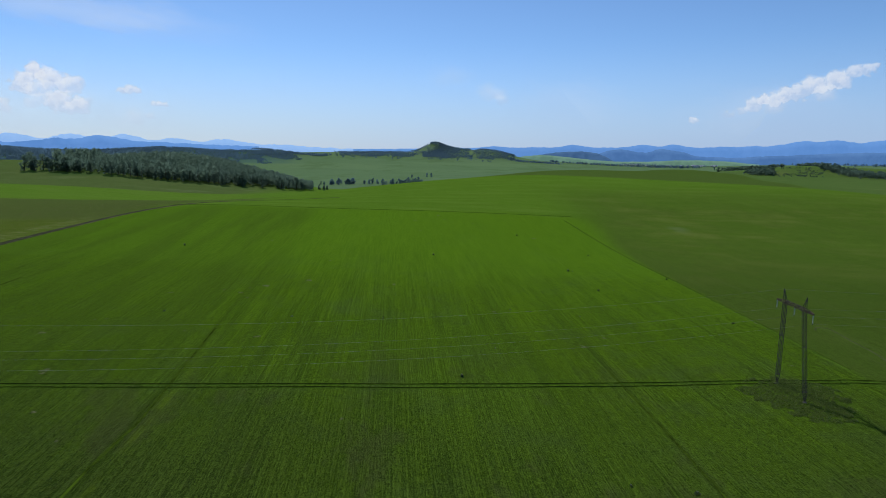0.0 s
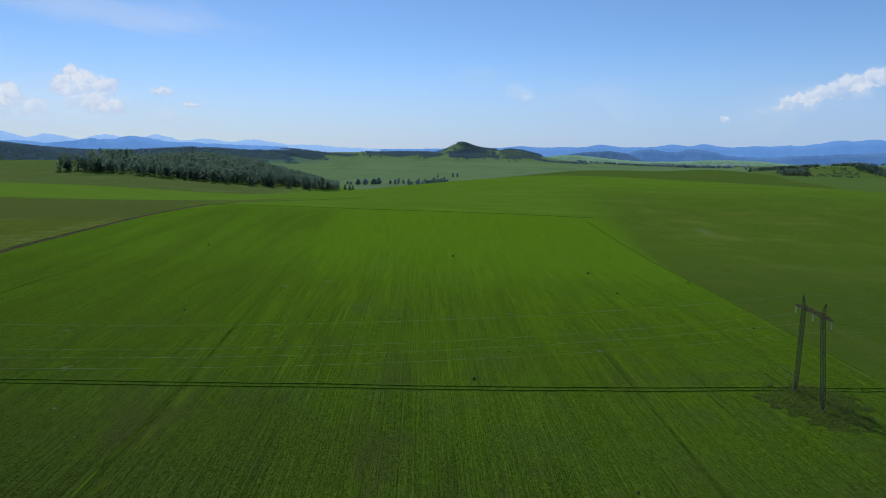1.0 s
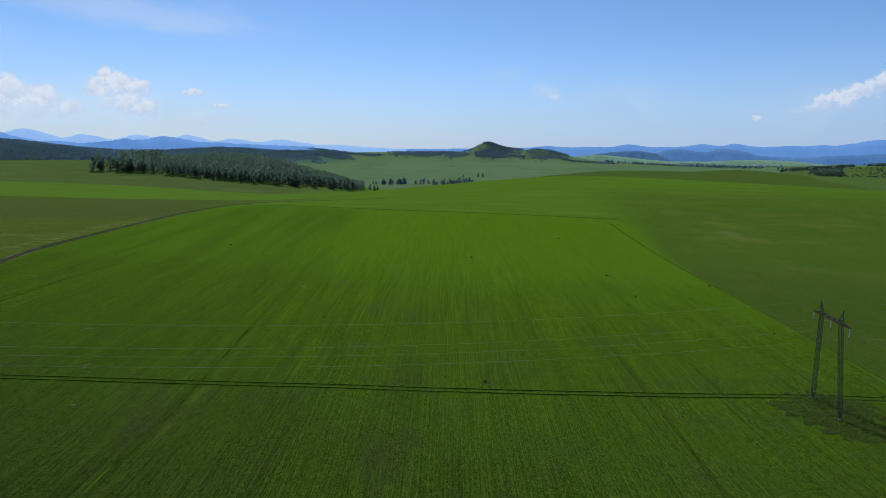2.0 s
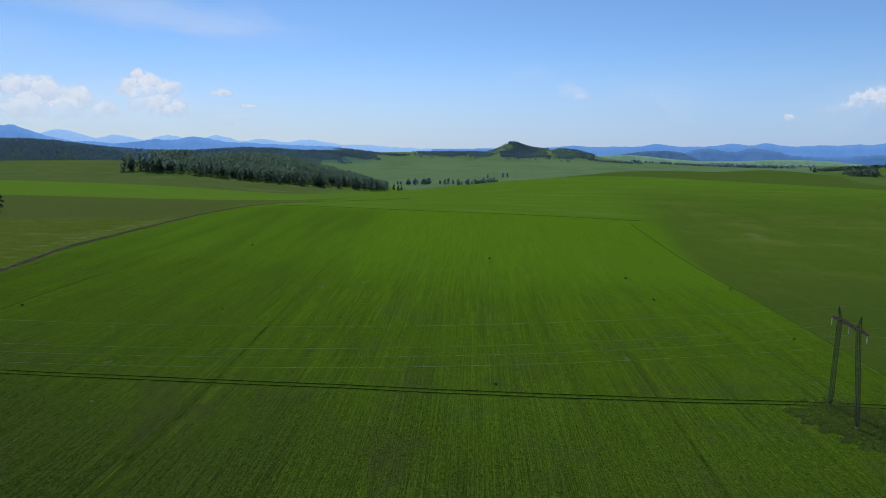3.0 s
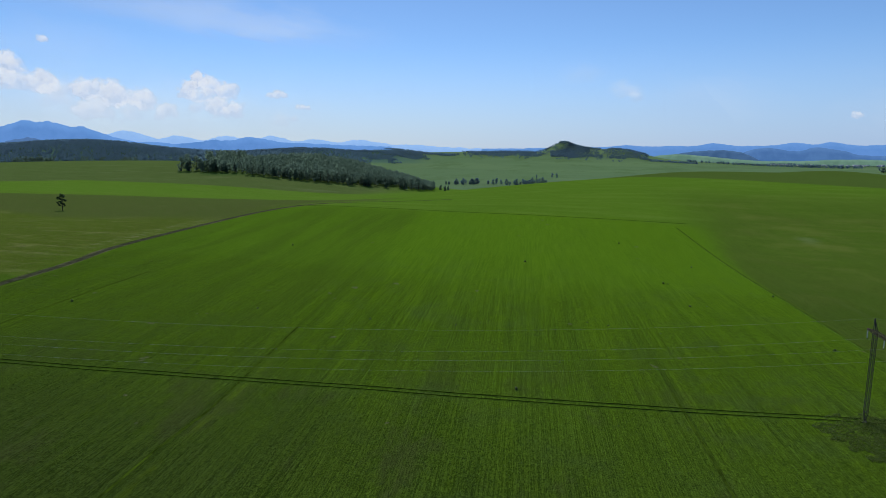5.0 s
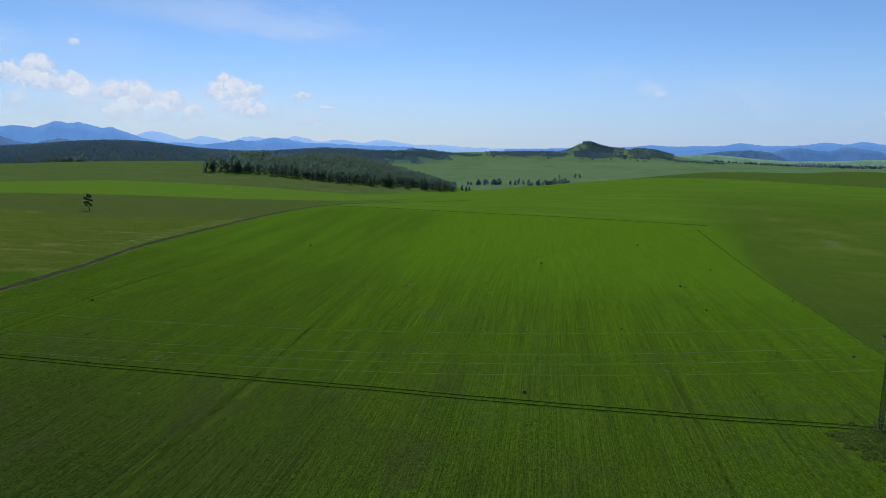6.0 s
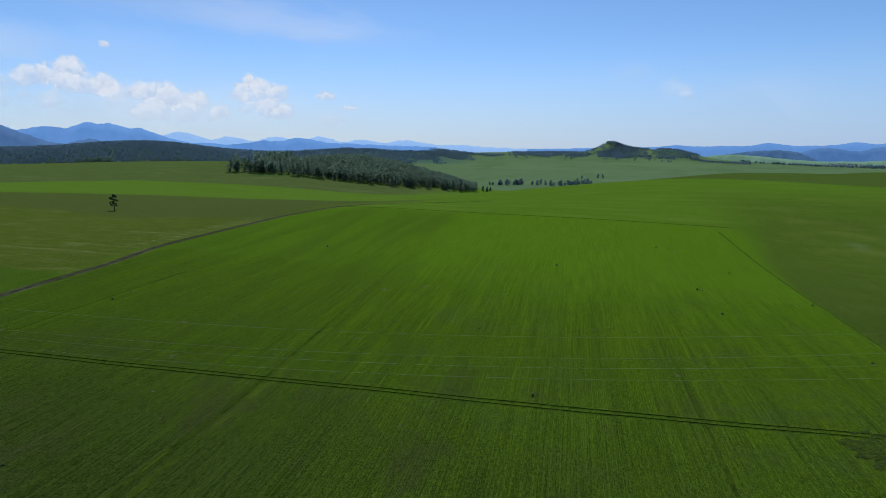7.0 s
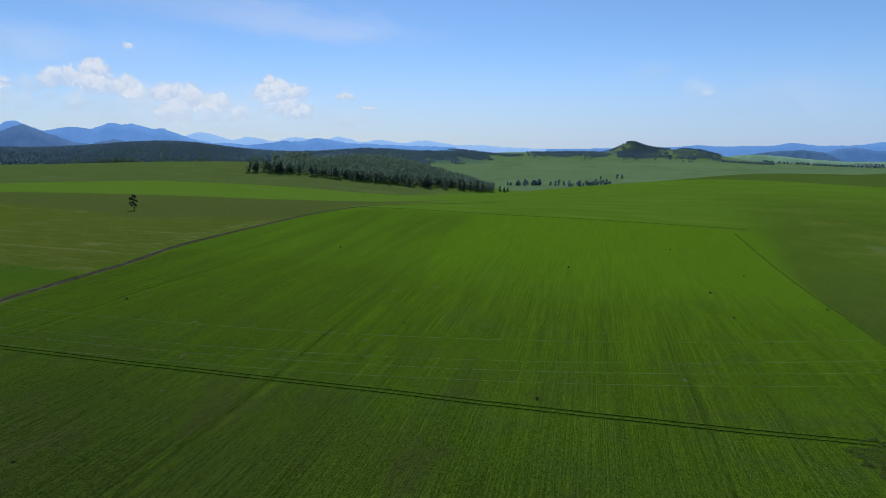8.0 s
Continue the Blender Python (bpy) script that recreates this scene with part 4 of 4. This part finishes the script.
# ---- weeds in the crop ----
def build_weed(seed, height, pale):
    rng = np.random.default_rng(seed)
    weed = tagged(new("weed_clump"), "small dark leafy weed clump standing in the crop", "weed", "weeds in the crop")
    v, f = [], []
    for k in range(5):
        a = rng.uniform(0, 6.28)
        tip = (0.3 * height * math.cos(a), 0.3 * height * math.sin(a), height * rng.uniform(0.6, 0.9))
        limb(v, f, [(0, 0, -0.1), (tip[0] * 0.4, tip[1] * 0.4, height * 0.4), tip], [0.03, 0.025, 0.01], 4)
    part("stems", mesh_of("stems", v, f, [BARK]), weed)
    c = rng.normal(0, 0.24, (14, 3)) * [height, height, 0.5 * height] + [0, 0, height * 0.45]
    q, f = leaf_cloud(rng, c, np.full(14, 0.22 * height), 12, 0.11 * height)
    q[:, 2] = np.maximum(q[:, 2], 0.02)
    part("leaves", mesh_of("leaves", q, f, [WEED]), weed)
    if pale:
        c = rng.normal(0, 0.2, (6, 3)) * [0.5 * height, 0.5 * height, 0.2 * height] + [0, 0, height * 0.85]
        q, f = leaf_cloud(rng, c, np.full(6, 0.12 * height), 12, 0.08 * height)
        part("flower_heads", mesh_of("flower_heads", q, f, [PALE]), weed, "pale flower heads")
    return weed


weeds = [build_weed(71, 1.2, True), build_weed(72, 1.1, False), build_weed(73, 1.0, True)]
WEEDS = [(4.5, 141.2), (21.8, 200), (28.3, 198), (14, 162), (43.2, 193.3), (54.6, 261), (52.8, 261.5), (57.1, 226.5), (-83, 182.5), (-117.5, 283.5),
         (89.2, 188), (90.8, 251), (-45.4, 184.3), (-4.4, 284.5), (31, 96.6), (40.8, 94), (-137.4, 165.7), (-78, 77.4), (41.2, 349), (-18.3, 186.2), (63, 228), (70, 300)]
scatter_copies(weeds, WEEDS, "weeds in the crop", RNG, 0.5, 0.9)


# rough, unmown ground round the pylon's feet
def build_rough():
    rng = np.random.default_rng(5)
    n = 4200
    a, r = rng.uniform(0, 6.283, n), np.sqrt(rng.uniform(0, 1, n))
    x = 77.5 + 11 * r * np.cos(a) * (1 + 0.15 * np.sin(3 * a))
    y = 130.5 + 13 * r * np.sin(a)
    ragged_rim = np.array([noise.noise(Vector((a * 0.35, b * 0.35, 2.0))) for a, b in zip(x, y)])
    keep = r + 0.5 * ragged_rim < 0.9
    x, y, n = x[keep], y[keep], int(keep.sum())
    tall = rng.uniform(0, 1, n) < 0.14
    c = np.c_[x, y, land(x, y) + rng.uniform(0.02, 0.14, n) + tall * rng.uniform(0.05, 0.35, n)]
    q, f = leaf_cloud(rng, c, rng.uniform(0.10, 0.30, n) * np.where(tall, 1.7, 1.0), 6, 0.12, 0.5)
    tagged(new("rough_grass", mesh_of("rough_grass", q, f, [SCRUB])), "rough weedy grass round the pylon's feet", "grass", kind="stuff")


build_rough()


# standing crop where the ground lies nearest: small upright sprays along the drilled rows
def build_crop():
    rng = np.random.default_rng(9)
    n = 140000
    y = 52 + 190 * rng.uniform(0, 1, n) ** 1.35
    x = rng.uniform(-1.25, 0.86, n) * (y + 12)
    u = np.round((x + 0.075 * y) / 0.45) * 0.45 + rng.normal(0, 0.07, n)
    x = u - 0.075 * y
    keep = (np.abs(u + 50.4) > 0.5) & (np.abs(u - 51) > 0.35) & (u < 111)
    along = np.interp(x, TRACK[:, 0], TRACK[:, 1])
    keep &= (np.abs(np.abs(y - along) - 0.95) > 0.3) & (((x - 77.5) / 11) ** 2 + ((y - 130.5) / 13) ** 2 > 1)
    keep &= x > np.interp(y, ROAD_LINE[:, 1], ROAD_LINE[:, 0]) + 4
    x, y = x[keep], y[keep]
    m = len(x)
    z = land(x, y)
    a = math.pi / 2 + 0.075 + rng.normal(0, 0.35, m)
    w, h = rng.uniform(0.08, 0.30, m), rng.uniform(0.03, 0.09, m)
    dx, dy = np.cos(a) * w, np.sin(a) * w
    side, far = rng.choice((-1, 1), m) * rng.uniform(0.05, 0.14, m), rng.uniform(0.5, 1, m)
    lx, ly = -np.sin(a) * side, np.cos(a) * side * far
    v = np.stack([np.stack([x - dx, y - dy, z - 0.02], 1), np.stack([x + dx, y + dy, z - 0.02], 1),
                  np.stack([x + 0.6 * dx + lx, y + 0.6 * dy + ly, z + h], 1), np.stack([x - 0.6 * dx + lx, y - 0.6 * dy + ly, z + h], 1)], 1).reshape(-1, 3)
    ob = new("crop", quad_mesh("crop", v, np.arange(4 * m).reshape(-1, 4), CROP))
    tagged(ob, "young green crop standing in drilled rows", "crop", kind="stuff")


build_crop()


# drilled rows: low uneven ridges of young plants
def build_rows():
    rng = np.random.default_rng(19)
    gap, step = 0.45, 0.9
    verts, faces, count = [], [], 0
    for u in np.arange(-240, 110.5, gap):
        y = np.arange(54, 250, step) + rng.uniform(0, step)
        x = u - 0.075 * y
        keep = (x > -1.0 * (y + 25)) & (x < 0.72 * (y + 45)) & (x > np.interp(y, ROAD_LINE[:, 1], ROAD_LINE[:, 0]) + 4)
        keep &= (np.abs(u + 50.4) > 0.5) & (np.abs(u - 50.6) > 0.4)
        y, x = y[keep], x[keep]
        if len(y) < 4:
            continue
        near_track = np.abs(y - np.interp(x, TRACK[:, 0], TRACK[:, 1])) < 1.9
        under_pylon = ((x - 77.5) / 11) ** 2 + ((y - 130.5) / 13) ** 2 < 1
        slow = np.sin(y * 0.11 + u * 3.7) * np.sin(y * 0.037 + u * 1.3)
        h = np.clip(0.055 + 0.035 * slow + rng.normal(0, 0.026, len(y)), 0.0, 0.16)
        h[near_track | under_pylon] = -0.04
        x = x + rng.normal(0, 0.03, len(y))
        z = land(x, y)
        half = 0.17
        ring = np.stack([np.c_[x - half, y, z - 0.02], np.c_[x + rng.normal(0, 0.04, len(y)), y, z + h], np.c_[x + half, y, z - 0.02]], 1)
        verts.append(ring.reshape(-1, 3))
        b = count + 3 * np.arange(len(y) - 1)
        run = np.diff(y) < 1.5 * step
        b = b[run]
        faces += [np.c_[b, b + 1, b + 4, b + 3], np.c_[b + 1, b + 2, b + 5, b + 4]]
        count += 3 * len(y)
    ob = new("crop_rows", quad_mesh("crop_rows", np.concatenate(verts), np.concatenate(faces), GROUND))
    tagged(ob, "close drilled rows of low green crop", "crop", kind="stuff")


build_rows()


# tufts of tall dry grass in the old meadow
def build_meadow():
    rng = np.random.default_rng(29)
    n = 10000
    y = 192 + 250 * rng.uniform(0, 1, n) ** 1.2
    x = np.interp(y, ROAD_LINE[:, 1], ROAD_LINE[:, 0]) - 3 - rng.exponential(1.0, n) * 90
    level = np.array([noise.fractal(Vector((a / 16, b / 9, 4.0)), 0.9, 2.0, 3) for a, b in zip(x, y)])
    keep = (x > -1.0 * y - 60) & (level > -0.25) & (-0.62 * (x + 531) + 0.785 * (y - 432) < 0)
    x, y = x[keep], y[keep]
    m = len(x)
    z, a = land(x, y), rng.uniform(0, math.pi, m)
    w, h = rng.uniform(0.12, 0.40, m), rng.uniform(0.02, 0.06, m)
    dx, dy = np.cos(a) * w, np.sin(a) * w
    lx, ly = rng.normal(0, 0.16, m), rng.uniform(0.25, 0.55, m)
    v = np.stack([np.stack([x - dx, y - dy, z - 0.03], 1), np.stack([x + dx, y + dy, z - 0.03], 1),
                  np.stack([x + 0.7 * dx + lx, y + 0.7 * dy + ly, z + h], 1), np.stack([x - 0.7 * dx + lx, y - 0.7 * dy + ly, z + h], 1)], 1).reshape(-1, 3)
    tagged(new("meadow_grass", quad_mesh("meadow_grass", v, np.arange(4 * m).reshape(-1, 4), STALKS)), "tufts of dry olive grass in the old meadow", "grass", kind="stuff")


build_meadow()


# ---- far ridges ----
def build_ridge(name, distance, ends, foot, peaks, material, label, rough=0.0012, depth=260, seed=1):
    """A far range of hills: peaks of (bearing, slope of the sight line, half width), or a skyline of (bearing, slope)."""
    b = np.arange(ends[0], ends[1] + 0.01, 0.12)
    top = np.full(len(b), foot)
    if len(peaks[0]) == 2:
        top = np.interp(b, [p[0] for p in peaks], [p[1] for p in peaks])
    else:
        for at, slope, width in peaks:
            top = np.maximum(top, foot + (slope - foot) * np.exp(-np.abs((b - at) / width) ** 1.25))
    top = np.convolve(np.pad(top, 2, "edge"), np.ones(5) / 5, "valid")
    jag = np.array([noise.fractal(Vector((a * 1.3, seed * 7.1, 0)), 0.8, 2.2, 5) for a in b])
    fine = np.array([noise.fractal(Vector((a * 4.1, seed * 3.3, 5)), 0.9, 2.1, 4) for a in b])
    top = top + 1.3 * rough * jag + 0.7 * rough * fine
    rings = []
    for s, drop in ((-1.0, 1.0), (-0.6, 0.55), (-0.25, 0.2), (0.0, 0.0), (0.5, 0.5), (1.0, 1.0)):
        r = distance + s * depth
        zt = 54 + top * distance
        bumps = np.array([noise.fractal(Vector((a * 0.9, s * 3, seed)), 0.8, 2.2, 4) for a in b]) * 4 * (1 - abs(2 * drop - 1))
        z = zt * (1 - drop) + (-70) * drop + bumps
        rings.append(np.stack([r * np.sin(np.radians(b)), r * np.cos(np.radians(b)), z], 1))
    n = len(b)
    faces = [(k * n + i, k * n + i + 1, (k + 1) * n + i + 1, (k + 1) * n + i) for k in range(len(rings) - 1) for i in range(n - 1)]
    tagged(new(name, mesh_of(name, np.concatenate(rings), faces, [material], smooth=True)), label, "mountains", kind="structure")


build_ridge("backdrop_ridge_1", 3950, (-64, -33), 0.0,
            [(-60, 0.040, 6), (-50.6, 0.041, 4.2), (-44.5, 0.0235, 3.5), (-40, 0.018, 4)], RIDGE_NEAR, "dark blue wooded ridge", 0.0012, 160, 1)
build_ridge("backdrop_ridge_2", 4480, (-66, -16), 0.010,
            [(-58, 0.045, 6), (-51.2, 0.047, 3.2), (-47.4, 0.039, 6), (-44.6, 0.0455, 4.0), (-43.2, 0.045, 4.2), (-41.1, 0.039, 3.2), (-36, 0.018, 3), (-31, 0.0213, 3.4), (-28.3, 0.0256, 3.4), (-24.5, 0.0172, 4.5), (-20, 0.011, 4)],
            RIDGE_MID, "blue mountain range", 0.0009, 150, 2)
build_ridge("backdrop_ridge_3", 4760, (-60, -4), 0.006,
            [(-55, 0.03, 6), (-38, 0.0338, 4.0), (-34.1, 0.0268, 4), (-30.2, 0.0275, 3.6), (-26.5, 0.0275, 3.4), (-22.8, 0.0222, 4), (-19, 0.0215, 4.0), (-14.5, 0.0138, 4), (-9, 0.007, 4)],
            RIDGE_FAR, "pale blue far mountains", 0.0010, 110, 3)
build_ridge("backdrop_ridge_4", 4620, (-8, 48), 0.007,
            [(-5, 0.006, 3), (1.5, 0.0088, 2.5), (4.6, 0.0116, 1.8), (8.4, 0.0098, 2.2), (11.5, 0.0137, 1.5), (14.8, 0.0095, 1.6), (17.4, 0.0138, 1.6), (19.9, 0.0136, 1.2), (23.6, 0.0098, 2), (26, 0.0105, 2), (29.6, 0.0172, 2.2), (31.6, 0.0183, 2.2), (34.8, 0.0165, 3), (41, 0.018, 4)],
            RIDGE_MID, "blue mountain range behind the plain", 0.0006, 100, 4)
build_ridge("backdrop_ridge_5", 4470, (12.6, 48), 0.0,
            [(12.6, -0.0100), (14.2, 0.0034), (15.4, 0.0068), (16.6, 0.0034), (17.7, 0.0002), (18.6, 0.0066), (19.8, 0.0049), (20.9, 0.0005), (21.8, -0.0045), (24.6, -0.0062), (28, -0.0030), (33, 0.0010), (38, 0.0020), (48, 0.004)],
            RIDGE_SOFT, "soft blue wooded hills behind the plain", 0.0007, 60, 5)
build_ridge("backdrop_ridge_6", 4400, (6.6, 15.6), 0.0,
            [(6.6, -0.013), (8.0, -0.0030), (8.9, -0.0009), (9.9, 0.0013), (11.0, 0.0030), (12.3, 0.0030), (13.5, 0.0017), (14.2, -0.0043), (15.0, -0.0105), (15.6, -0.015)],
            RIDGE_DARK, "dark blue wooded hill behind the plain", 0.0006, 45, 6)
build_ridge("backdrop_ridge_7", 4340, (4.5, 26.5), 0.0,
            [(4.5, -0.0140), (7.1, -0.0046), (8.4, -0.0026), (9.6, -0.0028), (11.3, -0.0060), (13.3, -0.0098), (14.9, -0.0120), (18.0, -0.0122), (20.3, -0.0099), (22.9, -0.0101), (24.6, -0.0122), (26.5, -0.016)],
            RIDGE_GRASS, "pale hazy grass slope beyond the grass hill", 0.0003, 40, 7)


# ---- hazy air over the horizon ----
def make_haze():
    """Added backdrop sheet glowing as lavender summer haze, thinning out upwards, paler towards the sun."""
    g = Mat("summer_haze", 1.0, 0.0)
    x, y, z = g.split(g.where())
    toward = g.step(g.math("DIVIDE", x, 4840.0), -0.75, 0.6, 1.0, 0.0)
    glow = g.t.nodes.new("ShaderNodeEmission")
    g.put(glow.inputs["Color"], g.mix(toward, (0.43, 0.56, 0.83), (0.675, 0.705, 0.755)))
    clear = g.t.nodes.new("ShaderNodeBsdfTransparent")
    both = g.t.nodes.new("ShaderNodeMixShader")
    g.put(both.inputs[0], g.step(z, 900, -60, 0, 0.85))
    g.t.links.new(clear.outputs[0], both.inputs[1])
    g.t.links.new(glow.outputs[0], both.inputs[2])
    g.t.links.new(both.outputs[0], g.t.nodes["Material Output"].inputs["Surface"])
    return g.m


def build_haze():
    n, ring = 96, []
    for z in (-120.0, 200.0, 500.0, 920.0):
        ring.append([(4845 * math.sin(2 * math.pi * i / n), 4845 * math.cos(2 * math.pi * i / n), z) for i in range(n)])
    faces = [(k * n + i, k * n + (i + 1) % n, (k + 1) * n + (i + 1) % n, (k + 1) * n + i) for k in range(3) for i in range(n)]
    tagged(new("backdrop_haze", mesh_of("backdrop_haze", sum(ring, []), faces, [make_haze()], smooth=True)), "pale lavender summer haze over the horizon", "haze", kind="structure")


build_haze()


# ---- clouds ----
def build_cloud(puffs, label, stretch=1.0):
    """A far sheet of cloud round its puffs, each given by bearing, height and radius in degrees and by its cover."""
    d = 4825.0
    lo = [min(p[k] - 2 * p[2] * (stretch if k == 0 else 1) for p in puffs) for k in (0, 1)]
    hi = [max(p[k] + 2 * p[2] * (stretch if k == 0 else 1) for p in puffs) for k in (0, 1)]
    mid = [(a + b) / 2 for a, b in zip(lo, hi)]
    near = math.cos(radians(mid[1]))
    inner = [((b - mid[0]) * near, e - mid[1], r, w) for b, e, r, w in puffs]
    wide, high, n = (hi[0] - lo[0]) / 2 * near, (hi[1] - lo[1]) / 2, 12
    v = []
    for j in range(n + 1):
        for i in range(n + 1):
            a, b = 2 * i / n - 1, 2 * j / n - 1
            v.append((a * wide, b * high, 0.004 * (a * a * wide * wide + b * b * high * high)))
    f = [(j * (n + 1) + i, j * (n + 1) + i + 1, (j + 1) * (n + 1) + i + 1, (j + 1) * (n + 1) + i) for j in range(n) for i in range(n)]
    ob = new("cloud", mesh_of("cloud", v, f, [make_cloud("cloud", inner, stretch)], smooth=True))
    x, y = polar(mid[0], d)
    unit = d * math.tan(radians(1.0))
    ob.matrix_world = look(Vector((x, y, 54 + math.tan(radians(mid[1])) * d)), (0, 0, 54)) @ pose(0, 0, 0, 0, 180, 0) @ Matrix.Diagonal((unit, unit, unit, 1))
    tagged(ob, label, "cloud", "clouds", "structure")


PUFF, WISP = "white heaped summer cloud", "thin pale streak of cloud"
build_cloud(((-32.11, 5.89, 0.90, 1.0), (-33.0, 5.11, 0.95, 0.9), (-31.13, 5.30, 1.05, 0.9), (-30.01, 4.98, 1.0, 0.85), (-31.91, 4.71, 0.95, 0.65),
             (-32.3, 3.75, 0.85, 0.6), (-30.85, 3.74, 1.05, 0.85), (-29.5, 3.45, 0.95, 0.8), (-28.71, 4.0, 0.4, 0.6)), PUFF)
build_cloud(((-45.51, 6.41, 1.2, 0.95), (-48.46, 5.76, 1.0, 0.8), (-46.94, 5.84, 1.1, 0.9), (-49.81, 5.24, 0.98, 0.45), (-46.03, 5.37, 1.1, 0.8), (-44.9, 5.16, 1.1, 0.85),
             (-43.36, 5.15, 1.3, 0.9), (-46.91, 4.04, 1.05, 0.6), (-42.23, 4.13, 1.6, 0.5)), PUFF)
build_cloud(((-41.63, 4.75, 1.0, 0.6), (-40.38, 4.89, 1.2, 0.9), (-38.55, 4.49, 1.3, 0.9), (-36.56, 4.26, 1.2, 0.85), (-40.0, 3.3, 1.4, 0.7), (-37.4, 3.3, 1.2, 0.5), (-34.77, 3.17, 0.88, 0.65)), PUFF)
build_cloud(((-51.62, 5.27, 0.7, 0.7), (-51.64, 4.18, 1.05, 0.5), (-50.4, 3.95, 1.05, 0.4), (-48.73, 4.43, 0.58, 0.35)), PUFF)
build_cloud(((-26.45, 4.88, 0.36, 0.75), (-25.9, 4.96, 0.46, 0.85), (-25.3, 4.92, 0.40, 0.8)), PUFF)
build_cloud(((-24.15, 3.96, 0.26, 0.65), (-23.75, 3.93, 0.30, 0.8), (-23.35, 3.88, 0.24, 0.65)), PUFF)
build_cloud(((-25.66, 2.76, 1.0, 0.3), (-24.68, 3.05, 0.5, 0.4)), WISP)
build_cloud(((24.0, 3.1, 0.5, 0.5), (24.9, 3.35, 0.55, 0.6), (25.71, 3.80, 0.75, 0.7), (26.46, 4.15, 0.65, 0.85), (27.3, 4.1, 0.8, 0.75), (28.03, 4.35, 0.95, 0.8), (28.9, 4.6, 0.9, 0.75),
             (29.82, 4.95, 1.05, 0.85), (31.28, 5.2, 1.0, 0.85), (32.65, 5.88, 0.8, 0.75), (33.44, 6.10, 0.45, 0.7), (27.23, 3.50, 0.9, 0.5), (30.63, 4.25, 1.0, 0.55)), PUFF)
build_cloud(((21.31, 2.69, 0.35, 0.7), (21.6, 2.66, 0.25, 0.5)), PUFF)
build_cloud(((-43.0, 8.5, 0.36, 0.8), (-42.8, 8.42, 0.25, 0.6)), PUFF)
build_cloud(((4.71, 4.93, 0.9, 0.40), (3.9, 5.35, 0.8, 0.28), (5.31, 4.44, 0.6, 0.3), (0.8, 6.49, 1.4, 0.14)), WISP, 1.6)
build_cloud(((-28.14, 10.54, 2.6, 0.32), (-25.74, 10.23, 2.4, 0.30), (-30.95, 10.89, 2.6, 0.25), (-22.34, 9.64, 2.2, 0.16)), WISP, 3.5)
build_cloud(((-50.42, 7.96, 2.2, 0.25), (-42.13, 7.58, 2.4, 0.12)), WISP, 3.5)
build_cloud(((-38.49, 12.07, 3.4, 0.22), (-44.0, 12.6, 3.0, 0.2)), WISP, 3.5)
# low wide streaks added as glowing haze above the horizon
build_cloud(((-42.47, 2.72, 3.2, 0.25), (-35.97, 2.35, 3.4, 0.22), (-26.44, 2.6, 2.6, 0.18)), WISP, 2.5)
build_cloud(((10.5, 3.6, 3.0, 0.16), (27.5, 2.6, 3.2, 0.22)), WISP, 2.5)
